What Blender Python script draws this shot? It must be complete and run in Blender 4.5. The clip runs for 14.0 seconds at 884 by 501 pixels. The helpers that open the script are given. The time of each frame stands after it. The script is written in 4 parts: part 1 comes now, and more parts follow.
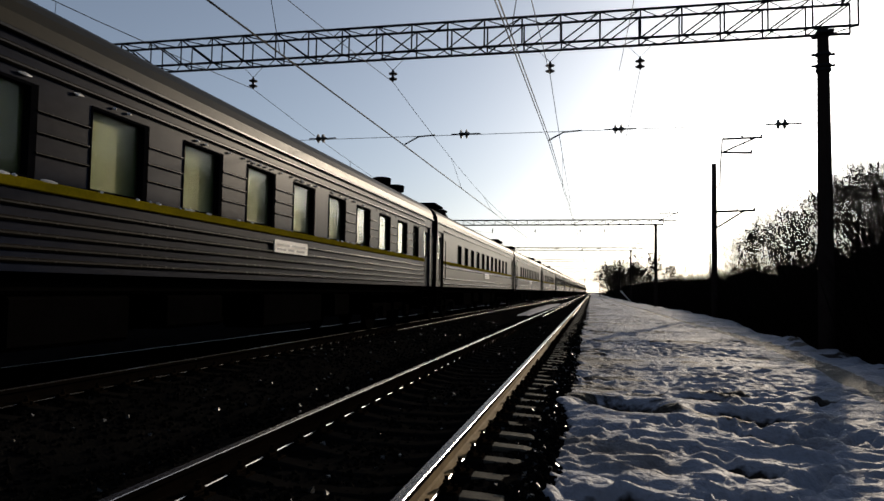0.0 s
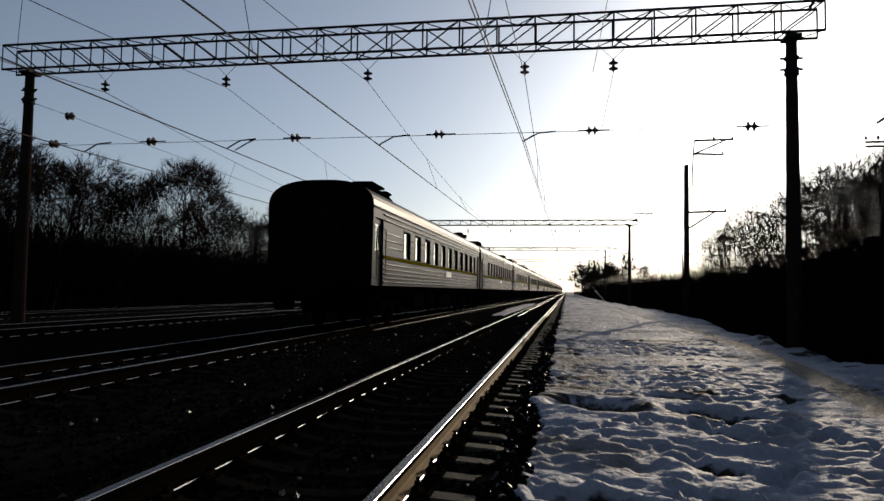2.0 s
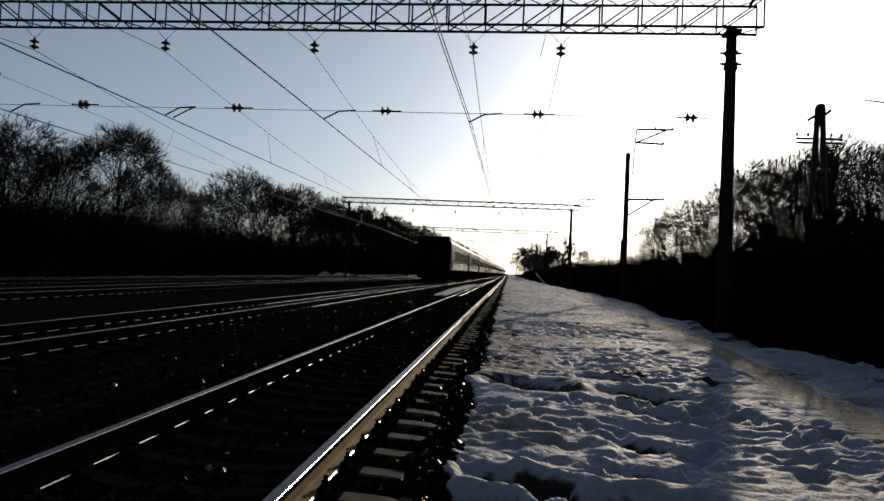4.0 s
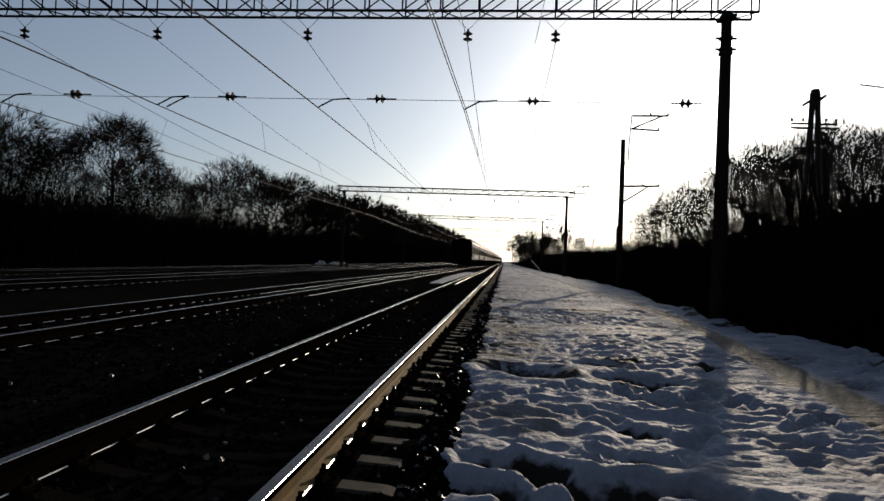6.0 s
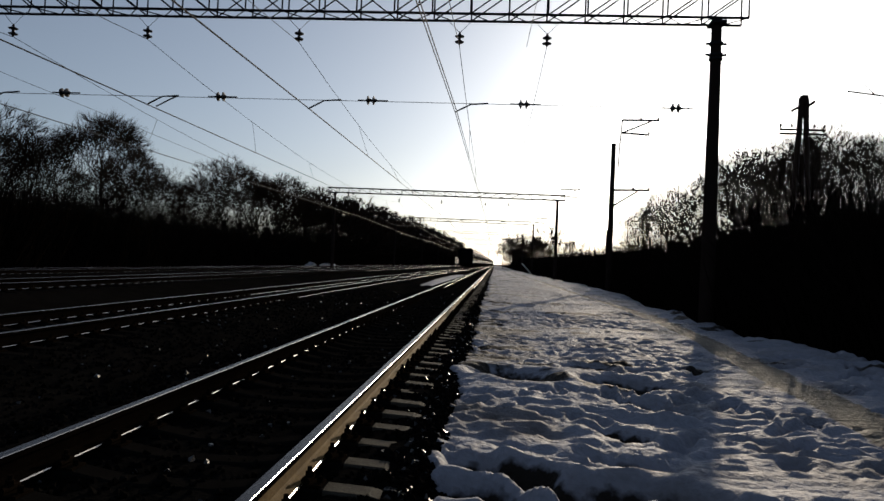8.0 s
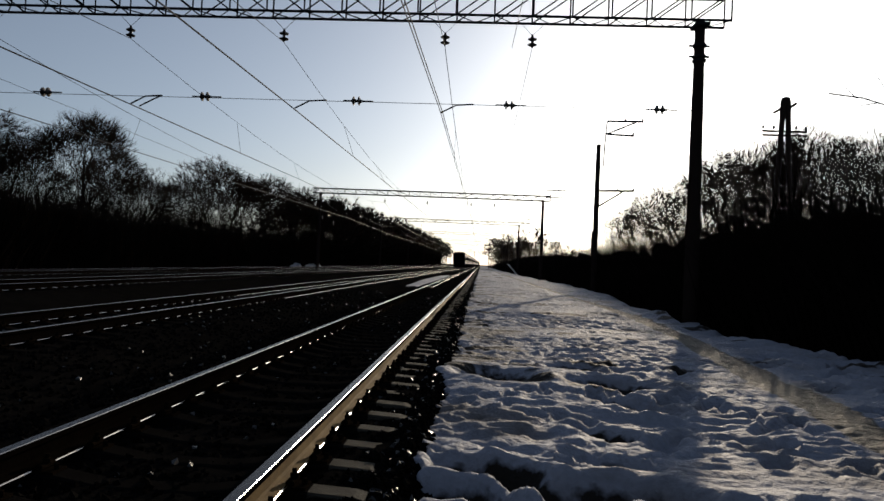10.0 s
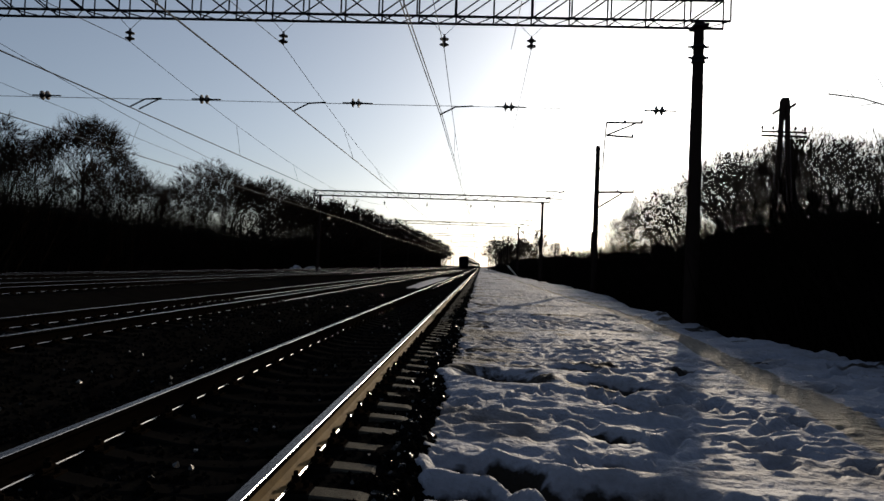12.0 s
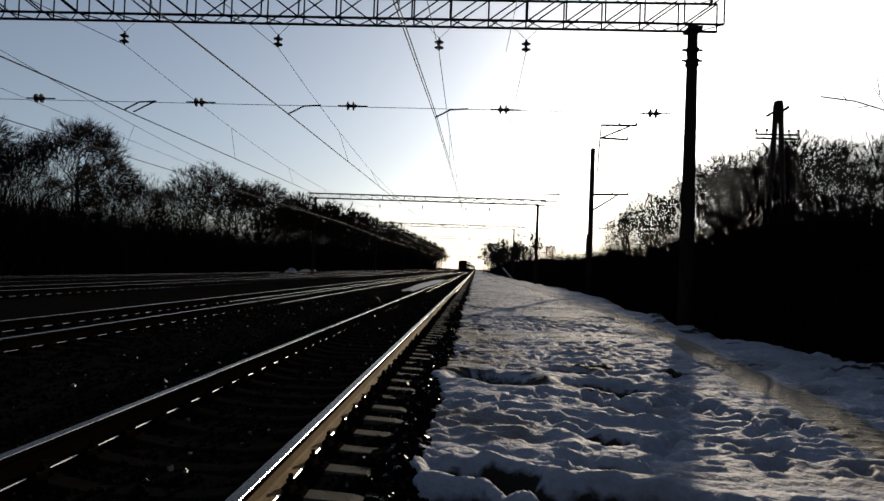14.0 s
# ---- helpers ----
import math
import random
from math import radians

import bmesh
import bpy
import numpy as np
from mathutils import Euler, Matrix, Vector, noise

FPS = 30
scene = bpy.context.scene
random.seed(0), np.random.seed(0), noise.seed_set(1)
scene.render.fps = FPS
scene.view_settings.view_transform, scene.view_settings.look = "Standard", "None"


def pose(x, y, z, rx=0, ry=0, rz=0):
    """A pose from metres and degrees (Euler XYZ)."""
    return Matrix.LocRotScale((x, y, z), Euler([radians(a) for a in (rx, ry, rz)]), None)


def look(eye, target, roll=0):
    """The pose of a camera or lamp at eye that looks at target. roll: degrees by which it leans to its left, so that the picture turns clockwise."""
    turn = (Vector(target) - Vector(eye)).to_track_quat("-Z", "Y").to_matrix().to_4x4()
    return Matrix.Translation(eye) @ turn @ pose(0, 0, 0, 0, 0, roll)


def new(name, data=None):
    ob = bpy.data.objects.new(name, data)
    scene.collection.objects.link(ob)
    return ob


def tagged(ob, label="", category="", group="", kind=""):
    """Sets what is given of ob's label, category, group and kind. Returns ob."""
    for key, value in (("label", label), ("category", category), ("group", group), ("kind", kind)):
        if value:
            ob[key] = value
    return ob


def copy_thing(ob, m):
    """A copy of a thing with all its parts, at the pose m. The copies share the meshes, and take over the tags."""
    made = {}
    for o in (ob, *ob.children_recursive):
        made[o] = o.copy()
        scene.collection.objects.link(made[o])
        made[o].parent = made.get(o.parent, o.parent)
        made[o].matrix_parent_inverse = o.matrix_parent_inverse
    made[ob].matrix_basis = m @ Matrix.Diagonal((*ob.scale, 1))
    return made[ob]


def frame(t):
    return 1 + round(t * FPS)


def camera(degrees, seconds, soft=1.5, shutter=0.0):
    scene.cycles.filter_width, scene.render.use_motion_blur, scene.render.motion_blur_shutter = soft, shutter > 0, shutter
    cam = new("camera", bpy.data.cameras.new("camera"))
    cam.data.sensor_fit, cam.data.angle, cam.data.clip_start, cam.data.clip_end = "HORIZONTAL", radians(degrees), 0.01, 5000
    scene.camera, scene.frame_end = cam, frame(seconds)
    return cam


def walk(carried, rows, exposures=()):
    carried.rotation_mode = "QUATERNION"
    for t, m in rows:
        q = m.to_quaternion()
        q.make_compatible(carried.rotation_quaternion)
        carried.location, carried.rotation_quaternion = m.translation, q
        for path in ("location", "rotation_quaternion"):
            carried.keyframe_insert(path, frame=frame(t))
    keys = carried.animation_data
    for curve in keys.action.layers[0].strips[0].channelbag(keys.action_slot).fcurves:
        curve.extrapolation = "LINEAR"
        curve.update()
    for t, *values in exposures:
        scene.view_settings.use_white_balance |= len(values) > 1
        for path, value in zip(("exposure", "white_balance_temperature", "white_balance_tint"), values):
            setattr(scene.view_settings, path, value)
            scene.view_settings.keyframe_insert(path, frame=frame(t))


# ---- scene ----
cam = camera(65.4, 14.0)
PATH = [
    (0, (1.095, 1.043, 1.226), (0.67, 2.993, 1.339), 1.0),
    (0.5, (1.092, 1.027, 1.228), (0.694, 2.983, 1.351), 1.1),
    (1, (1.087, 1.015, 1.239), (0.71, 2.975, 1.376), 1.3),
    (1.5, (1.086, 1.055, 1.237), (0.701, 3.013, 1.375), 0.9),
    (2, (1.126, 1.048, 1.234), (0.769, 3.012, 1.348), 0.9),
    (2.5, (1.155, 1.052, 1.229), (0.875, 3.03, 1.323), 1.3),
    (3, (1.186, 1.07, 1.224), (1.015, 3.061, 1.295), 2.1),
    (3.5, (1.178, 1.067, 1.223), (0.983, 3.056, 1.287), 2.6),
    (6, (1.177, 1.075, 1.222), (0.995, 3.067, 1.247), 2.1),
    (6.5, (1.183, 1.081, 1.222), (1.007, 3.074, 1.243), 2.0),
    (7, (1.182, 1.078, 1.226), (1.005, 3.07, 1.257), 2.0),
    (7.5, (1.192, 1.095, 1.22), (1.036, 3.088, 1.254), 2.1),
    (8, (1.188, 1.088, 1.22), (1.033, 3.081, 1.253), 2.5),
    (10.5, (1.193, 1.09, 1.222), (1.083, 3.087, 1.259), 2.4),
    (11, (1.188, 1.091, 1.22), (1.075, 3.087, 1.252), 2.5),
    (11.5, (1.183, 1.098, 1.224), (1.069, 3.094, 1.257), 2.4),
    (12, (1.186, 1.095, 1.22), (1.072, 3.092, 1.262), 2.2),
    (12.5, (1.19, 1.089, 1.223), (1.083, 3.086, 1.265), 2.2),
    (13, (1.193, 1.089, 1.224), (1.085, 3.086, 1.27), 2.1),
    (13.5, (1.189, 1.095, 1.222), (1.088, 3.092, 1.268), 2.2),
    (14, (1.194, 1.081, 1.221), (1.093, 3.078, 1.271), 2.1),
]
walk(cam, [(t, look(eye, target, roll)) for t, eye, target, roll in PATH],
     exposures=[(0, -0.66, 6080, 9), (3, -0.72, 6080, 9), (6, -0.78, 6080, 9), (14, -0.74, 6080, 9)])

# ---------------------------------------------------------------- light
SUN_AZ = radians(16.85)      # to the right of straight ahead (+y)
SUN_EL = radians(13.9)
world = bpy.data.worlds.new("sky")
scene.world = world
world.use_nodes = True
wn, wl = world.node_tree.nodes, world.node_tree.links
sky = wn.new("ShaderNodeTexSky")
sky.sky_type = "NISHITA"
sky.sun_disc = False
sky.sun_elevation = SUN_EL
sky.sun_rotation = SUN_AZ
sky.air_density, sky.dust_density, sky.ozone_density = 0.9, 1.4, 2.5
soften = wn.new("ShaderNodeGamma")       # haze evens out the sky towards the sun
soften.inputs["Gamma"].default_value = 1.02
wl.new(sky.outputs["Color"], soften.inputs["Color"])
wn["Background"].inputs["Strength"].default_value = 0.142
pale = wn.new("ShaderNodeHueSaturation")
pale.inputs["Saturation"].default_value = 0.6
wl.new(soften.outputs["Color"], pale.inputs["Color"])
wl.new(pale.outputs["Color"], wn["Background"].inputs["Color"])

sun = new("sun", bpy.data.lights.new("sun", "SUN"))
sun.data.energy, sun.data.angle, sun.data.color = 5.0, radians(0.55), (1.0, 0.80, 0.57)
sun_way = Vector((math.sin(SUN_AZ) * math.cos(SUN_EL), math.cos(SUN_AZ) * math.cos(SUN_EL), math.sin(SUN_EL)))
sun.matrix_world = look(sun_way * 100, (0, 0, 0))


# ---------------------------------------------------------------- materials
def material(name, color, rough=0.6, metal=0.0, dark=None, scale=3.0, fine=40.0, bump=0.2, mix=0.6, coat=0.0, island=0.0, spec=0.5, stretch=(1, 1, 1), low=0.35, high=0.65, relief=0.02):
    """A surface with two scales of variation: stains between two colours, and grain with fine relief."""
    m = bpy.data.materials.new(name)
    m.use_nodes = True
    n, l = m.node_tree.nodes, m.node_tree.links
    b = n["Principled BSDF"]
    dark = dark or tuple(c * 0.55 for c in color)
    co = n.new("ShaderNodeTexCoord")
    mp = n.new("ShaderNodeMapping")
    mp.inputs["Scale"].default_value = stretch
    l.new(co.outputs["Object"], mp.inputs["Vector"])
    big, small = n.new("ShaderNodeTexNoise"), n.new("ShaderNodeTexNoise")
    for t, s in ((big, scale), (small, fine)):
        t.inputs["Scale"].default_value, t.inputs["Detail"].default_value = s, 5
        l.new(mp.outputs["Vector"], t.inputs["Vector"])
    ramp = n.new("ShaderNodeMapRange")
    ramp.inputs["From Min"].default_value, ramp.inputs["From Max"].default_value = low, high
    ramp.inputs["To Max"].default_value = mix
    l.new(big.outputs["Fac"], ramp.inputs["Value"])
    blend = n.new("ShaderNodeMix")
    blend.data_type = "RGBA"
    blend.inputs["A"].default_value, blend.inputs["B"].default_value = (*color, 1), (*dark, 1)
    l.new(ramp.outputs["Result"], blend.inputs["Factor"])
    grain = n.new("ShaderNodeMix")
    grain.data_type, grain.blend_type = "RGBA", "MULTIPLY"
    grain.inputs["Factor"].default_value = 0.45
    l.new(blend.outputs["Result"], grain.inputs["A"])
    l.new(small.outputs["Fac"], grain.inputs["B"])
    gain = n.new("ShaderNodeMix")
    gain.data_type, gain.blend_type = "RGBA", "MULTIPLY"
    gain.inputs["Factor"].default_value = island
    l.new(grain.outputs["Result"], gain.inputs["A"])
    rnd = n.new("ShaderNodeNewGeometry")
    l.new(rnd.outputs["Random Per Island"], gain.inputs["B"])
    l.new(gain.outputs["Result"], b.inputs["Base Color"])
    rr = n.new("ShaderNodeMapRange")
    rr.inputs["To Min"].default_value, rr.inputs["To Max"].default_value = rough * 0.8, min(1, rough * 1.2)
    l.new(small.outputs["Fac"], rr.inputs["Value"])
    l.new(rr.outputs["Result"], b.inputs["Roughness"])
    b.inputs["Metallic"].default_value = metal
    b.inputs["Coat Weight"].default_value = coat
    b.inputs["Specular IOR Level"].default_value = spec
    if bump:
        bp = n.new("ShaderNodeBump")
        bp.inputs["Strength"].default_value, bp.inputs["Distance"].default_value = bump, relief
        l.new(small.outputs["Fac"], bp.inputs["Height"])
        l.new(bp.outputs["Normal"], b.inputs["Normal"])
    return m


def snow_material():
    """Old wet snow, greyish and dirty in patches, coarse ice grain; trodden dirt, bare earth and blackened hollows
    where the sheet carries them.
    """
    # base dimmed and blued, so the colour itself carries the blue of shaded snow
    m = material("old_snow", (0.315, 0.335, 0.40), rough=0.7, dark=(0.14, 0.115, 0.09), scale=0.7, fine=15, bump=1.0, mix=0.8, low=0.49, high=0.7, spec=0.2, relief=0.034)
    n, l = m.node_tree.nodes, m.node_tree.links
    b = n["Principled BSDF"]
    under = b.inputs["Base Color"].links[0].from_socket
    for name, color in (("dirt", (0.08, 0.072, 0.058, 1)), ("mud_shade", (0.014, 0.011, 0.008, 1))):
        at = n.new("ShaderNodeAttribute")
        at.attribute_name = name
        rag = n.new("ShaderNodeTexNoise")
        rag.inputs["Scale"].default_value, rag.inputs["Detail"].default_value = 9, 6
        co = n.new("ShaderNodeTexCoord")
        l.new(co.outputs["Object"], rag.inputs["Vector"])
        add = n.new("ShaderNodeMath")
        add.operation = "ADD"
        l.new(at.outputs["Fac"], add.inputs[0])
        l.new(rag.outputs["Fac"], add.inputs[1])
        edge = n.new("ShaderNodeMapRange")
        edge.inputs["From Min"].default_value, edge.inputs["From Max"].default_value = 0.85, 1.15
        l.new(add.outputs["Value"], edge.inputs["Value"])
        mix = n.new("ShaderNodeMix")
        mix.data_type = "RGBA"
        l.new(edge.outputs["Result"], mix.inputs["Factor"])
        l.new(under, mix.inputs["A"])
        mix.inputs["B"].default_value = color
        under = mix.outputs["Result"]
    l.new(under, b.inputs["Base Color"])
    return m


SNOW = snow_material()
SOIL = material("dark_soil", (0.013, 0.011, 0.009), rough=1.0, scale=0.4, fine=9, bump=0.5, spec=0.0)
# bed and stones far darker than stone, carrying the crushed shadow tones as colour
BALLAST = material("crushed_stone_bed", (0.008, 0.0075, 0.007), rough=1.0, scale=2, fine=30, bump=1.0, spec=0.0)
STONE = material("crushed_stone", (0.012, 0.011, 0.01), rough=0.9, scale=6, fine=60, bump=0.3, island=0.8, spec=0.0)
WET_STONE = material("wet_crushed_stone", (0.014, 0.013, 0.012), rough=0.35, scale=6, fine=60, bump=0.2, spec=0.5)
CONCRETE = material("weathered_concrete", (0.20, 0.19, 0.175), rough=0.62, scale=4, fine=60, bump=0.3)
# mast concrete darkened to near black, its backlit shade put into the colour
POLE_CONCRETE = material("near_black_pole_concrete", (0.028, 0.02, 0.017), rough=0.95, scale=1.2, fine=25, bump=0.3, spec=0.0)
# sleeper concrete in two tones: darkened body, right end with sunlight in its colour
SLEEPER_DARK = material("dark_sleeper_concrete", (0.011, 0.010, 0.009), rough=0.85, dark=(0.006, 0.0055, 0.005), scale=5, fine=50, bump=0.35, spec=0.0)
SLEEPER_LIT_END = material("sunlit_sleeper_concrete", (0.075, 0.068, 0.052), rough=0.75, dark=(0.035, 0.031, 0.024), scale=7, fine=50, bump=0.5, spec=0.05)
RAIL_TOP = material("polished_rail_steel", (0.5, 0.49, 0.48), rough=0.24, metal=1.0, scale=3, fine=30, bump=0.02, mix=0.4, stretch=(8, 0.4, 8))
RAIL_HEAD = material("worn_rail_head", (0.05, 0.047, 0.053), rough=0.27, metal=0.0, scale=3, fine=30, bump=0.02, mix=0.5, stretch=(8, 0.4, 8), spec=0.09)
# dust lightened for the sunlit web, rust blackened for the shaded one
RAIL_LIT_DUST = material("sunlit_dusty_rust", (0.25, 0.17, 0.07), rough=0.85, dark=(0.13, 0.085, 0.036), scale=4, fine=50, bump=0.3, spec=0.1)
RAIL_DARK_RUST = material("shaded_rusty_rail_steel", (0.006, 0.0045, 0.0035), rough=0.9, dark=(0.003, 0.0025, 0.002), scale=5, fine=60, bump=0.3, spec=0.0)
CLIP = material("rusty_fastening_iron", (0.014, 0.01, 0.007), rough=0.8, metal=0.0, scale=9, fine=80, bump=0.3, spec=0.0)
# steelwork likewise near black, coloured as seen against the light
STEEL = material("near_black_steel", (0.02, 0.021, 0.024), rough=0.7, metal=0.2, scale=3, fine=30, bump=0.1, spec=0.1)
WIRE = material("catenary_wire", (0.03, 0.026, 0.024), rough=0.6, metal=0.4, scale=3, fine=30, bump=0)
PORCELAIN = material("brown_porcelain", (0.020, 0.011, 0.008), rough=0.4, scale=5, fine=40, bump=0)
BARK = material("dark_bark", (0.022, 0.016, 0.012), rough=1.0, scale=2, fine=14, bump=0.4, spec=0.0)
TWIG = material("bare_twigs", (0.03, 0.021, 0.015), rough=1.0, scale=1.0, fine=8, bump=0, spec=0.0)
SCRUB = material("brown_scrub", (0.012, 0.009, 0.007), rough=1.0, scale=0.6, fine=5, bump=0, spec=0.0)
OLD_WOOD = material("tarred_wood", (0.035, 0.022, 0.016), rough=0.9, scale=3, fine=30, bump=0.4, spec=0.1, stretch=(6, 6, 0.5))
COACH_BLUE = material("coach_blue_paint", (0.004, 0.009, 0.026), rough=0.34, dark=(0.016, 0.011, 0.006), scale=0.8, fine=18, bump=0.0, mix=0.45, stretch=(1, 0.5, 1.5), spec=0.022)
# smooth coaches: paint lightened and warmed to stand in for low golden sunlight
COACH_SUNLIT = material("sunlit_coach_paint", (0.026, 0.023, 0.018), rough=0.38, dark=(0.034, 0.025, 0.014), scale=0.8, fine=18, bump=0.0, mix=0.6, stretch=(1, 0.5, 1.5), spec=0.06)
# end walls: the blue paint blackened, with their shade put into the colour
COACH_END_SHADE = material("shaded_coach_end", (0.004, 0.0045, 0.006), rough=0.9, scale=2, fine=20, bump=0.1, spec=0.0)
COACH_ROOF = material("coach_roof_grey", (0.03, 0.025, 0.013), rough=0.46, dark=(0.017, 0.0145, 0.009), scale=0.9, fine=16, bump=0.08, mix=0.8, spec=0.05)
# ribs and gutter lighter and warmer than the body, with edge highlights in the colour
COACH_RIB = material("highlit_rib_paint", (0.022, 0.018, 0.013), rough=0.26, scale=1.5, fine=20, bump=0.0, spec=0.16)
YELLOW = material("yellow_stripe_paint", (0.22, 0.175, 0.006), rough=0.5, dark=(0.13, 0.1, 0.006), scale=2, fine=20, bump=0.05, spec=0.0)
RUBBER = material("black_rubber", (0.006, 0.006, 0.007), rough=0.85, scale=3, fine=30, bump=0.15, spec=0.0)
UNDERFRAME = material("sooty_underframe", (0.004, 0.0037, 0.0035), rough=0.95, scale=2, fine=25, bump=0.3, spec=0.0)
PLATE_WHITE = material("enamel_plate", (0.70, 0.68, 0.64), rough=0.35, scale=4, fine=30, bump=0.02, mix=0.25)
INK = material("dark_lettering", (0.05, 0.06, 0.10), rough=0.5, bump=0)
ICE = material("frost_and_snow", (0.75, 0.76, 0.78), rough=0.5, scale=6, fine=50, bump=0.4, mix=0.2)
CURTAIN = material("pale_curtain", (0.22, 0.22, 0.10), rough=0.85, dark=(0.13, 0.14, 0.065), scale=1.2, fine=14, bump=0.1, mix=0.7, stretch=(1, 3, 0.4))
SIGNAL_BLACK = material("black_signal_paint", (0.015, 0.015, 0.015), rough=0.5, bump=0)
WHITEWASH = material("white_paint", (0.75, 0.74, 0.70), rough=0.6, scale=3, fine=20, bump=0.1, mix=0.3)


def glass_material():
    m = bpy.data.materials.new("coach_window_glass")
    m.use_nodes = True
    b = m.node_tree.nodes["Principled BSDF"]
    b.inputs["Base Color"].default_value = (0.85, 0.9, 0.82, 1)
    b.inputs["Roughness"].default_value = 0.06
    b.inputs["Transmission Weight"].default_value = 1.0
    b.inputs["IOR"].default_value = 1.18
    return m


GLASS = glass_material()


# ---------------------------------------------------------------- mesh helpers
class Shape:
    """Collects vertices and faces for one mesh."""

    def __init__(self):
        self.v, self.f, self.k = [], [], []

    def add(self, vs, fs, k=0):
        o = len(self.v)
        self.v.extend(vs)
        self.f.extend([tuple(i + o for i in f) for f in fs])
        self.k.extend([k] * len(fs))
        return self

    def box(self, x0, x1, y0, y1, z0, z1, c=0.0, k=0):
        """A box; c chamfers its four long (y) edges."""
        if c:
            ring = [(x0 + c, z0), (x1 - c, z0), (x1, z0 + c), (x1, z1 - c), (x1 - c, z1), (x0 + c, z1), (x0, z1 - c), (x0, z0 + c)]
        else:
            ring = [(x0, z0), (x1, z0), (x1, z1), (x0, z1)]
        return self.prism(ring, y0, y1, k)

    def prism(self, ring, y0, y1, k=0):
        """A profile in x, z, drawn out along y, with closed ends."""
        n = len(ring)
        vs = [(x, y0, z) for x, z in ring] + [(x, y1, z) for x, z in ring]
        fs = [(i, i + n, (i + 1) % n + n, (i + 1) % n) for i in range(n)]
        fs += [tuple(range(n)), tuple(range(2 * n - 1, n - 1, -1))]
        return self.add(vs, fs, k)

    def tube(self, p, q, r0, r1=None, n=6, k=0, caps=True):
        r1 = r0 if r1 is None else r1
        p, q = np.array(p, float), np.array(q, float)
        d = q - p
        d = d / (np.linalg.norm(d) + 1e-9)
        a = np.cross(d, (0, 0, 1) if abs(d[2]) < 0.9 else (1, 0, 0))
        a /= np.linalg.norm(a)
        b = np.cross(d, a)
        vs = []
        for c, r in ((p, r0), (q, r1)):
            for i in range(n):
                w = 2 * math.pi * i / n
                vs.append(tuple(c + r * (math.cos(w) * a + math.sin(w) * b)))
        fs = [(i, (i + 1) % n, (i + 1) % n + n, i + n) for i in range(n)]
        if caps:
            fs += [tuple(range(n - 1, -1, -1)), tuple(range(n, 2 * n))]
        return self.add(vs, fs, k)

    def loft(self, rings, k=0, caps=True):
        """Closed rings of equal length joined into one skin."""
        n = len(rings[0])
        vs = [p for ring in rings for p in ring]
        fs = []
        for j in range(len(rings) - 1):
            for i in range(n):
                e = (i + 1) % n
                fs.append((j * n + i, j * n + e, (j + 1) * n + e, (j + 1) * n + i))
        if caps:
            fs += [tuple(range(n - 1, -1, -1)), tuple(range((len(rings) - 1) * n, len(rings) * n))]
        return self.add(vs, fs, k)

    def chain(self, points, r, n=5, k=0):
        """A bent rod or wire through the points."""
        pts = [np.array(p, float) for p in points]
        rings = []
        for i, p in enumerate(pts):
            d = pts[min(i + 1, len(pts) - 1)] - pts[max(i - 1, 0)]
            d = d / (np.linalg.norm(d) + 1e-9)
            a = np.cross(d, (0, 0, 1) if abs(d[2]) < 0.9 else (1, 0, 0))
            a /= np.linalg.norm(a)
            b = np.cross(d, a)
            rings.append([tuple(p + r * (math.cos(2 * math.pi * j / n) * a + math.sin(2 * math.pi * j / n) * b)) for j in range(n)])
        return self.loft(rings, k)

    def ring_panel(self, x0, x1, outer, inner, k=0):
        """An upright panel with one opening: outer and inner are (y0, y1, z0, z1)."""
        vs = []
        for x in (x0, x1):
            for y0, y1, z0, z1 in (outer, inner):
                vs += [(x, y0, z0), (x, y1, z0), (x, y1, z1), (x, y0, z1)]
        fs = []
        for i in range(4):
            e = (i + 1) % 4
            fs += [(i, e, 4 + e, 4 + i), (8 + e, 8 + i, 12 + i, 12 + e), (i, 8 + i, 8 + e, e), (4 + i, 4 + e, 12 + e, 12 + i)]
        return self.add(vs, fs, k)

    def lathe(self, profile, p=(0, 0, 0), axis="z", n=12, k=0):
        """Turns (radius, height) pairs round an axis through p."""
        vs, fs = [], []
        for r, h in profile:
            for i in range(n):
                w = 2 * math.pi * i / n
                a, b = r * math.cos(w), r * math.sin(w)
                o = {"z": (a, b, h), "x": (h, a, b), "y": (b, h, a)}[axis]
                vs.append(tuple(p[j] + o[j] for j in range(3)))
        for j in range(len(profile) - 1):
            for i in range(n):
                e = (i + 1) % n
                fs.append((j * n + i, j * n + e, (j + 1) * n + e, (j + 1) * n + i))
        fs += [tuple(range(n - 1, -1, -1)), tuple(range((len(profile) - 1) * n, len(profile) * n))]
        return self.add(vs, fs, k)

    def mesh(self, name, mats, smooth=False):
        me = bpy.data.meshes.new(name)
        me.from_pydata(self.v, [], self.f)
        for m in mats if isinstance(mats, (list, tuple)) else [mats]:
            me.materials.append(m)
        me.polygons.foreach_set("material_index", self.k)
        if smooth:
            me.polygons.foreach_set("use_smooth", [True] * len(self.f))
        me.update()
        return me


def part(name, shape, mats, parent=None, label="", at=None, smooth=False):
    """One mesh object, under a thing or a part. shape may be a ready mesh, which is then shared."""
    ob = new(name, shape if isinstance(shape, bpy.types.Mesh) else shape.mesh(name, mats, smooth))
    if parent:
        ob.parent = parent
    if at:
        ob.matrix_basis = Matrix.Translation(at)
    return tagged(ob, label)


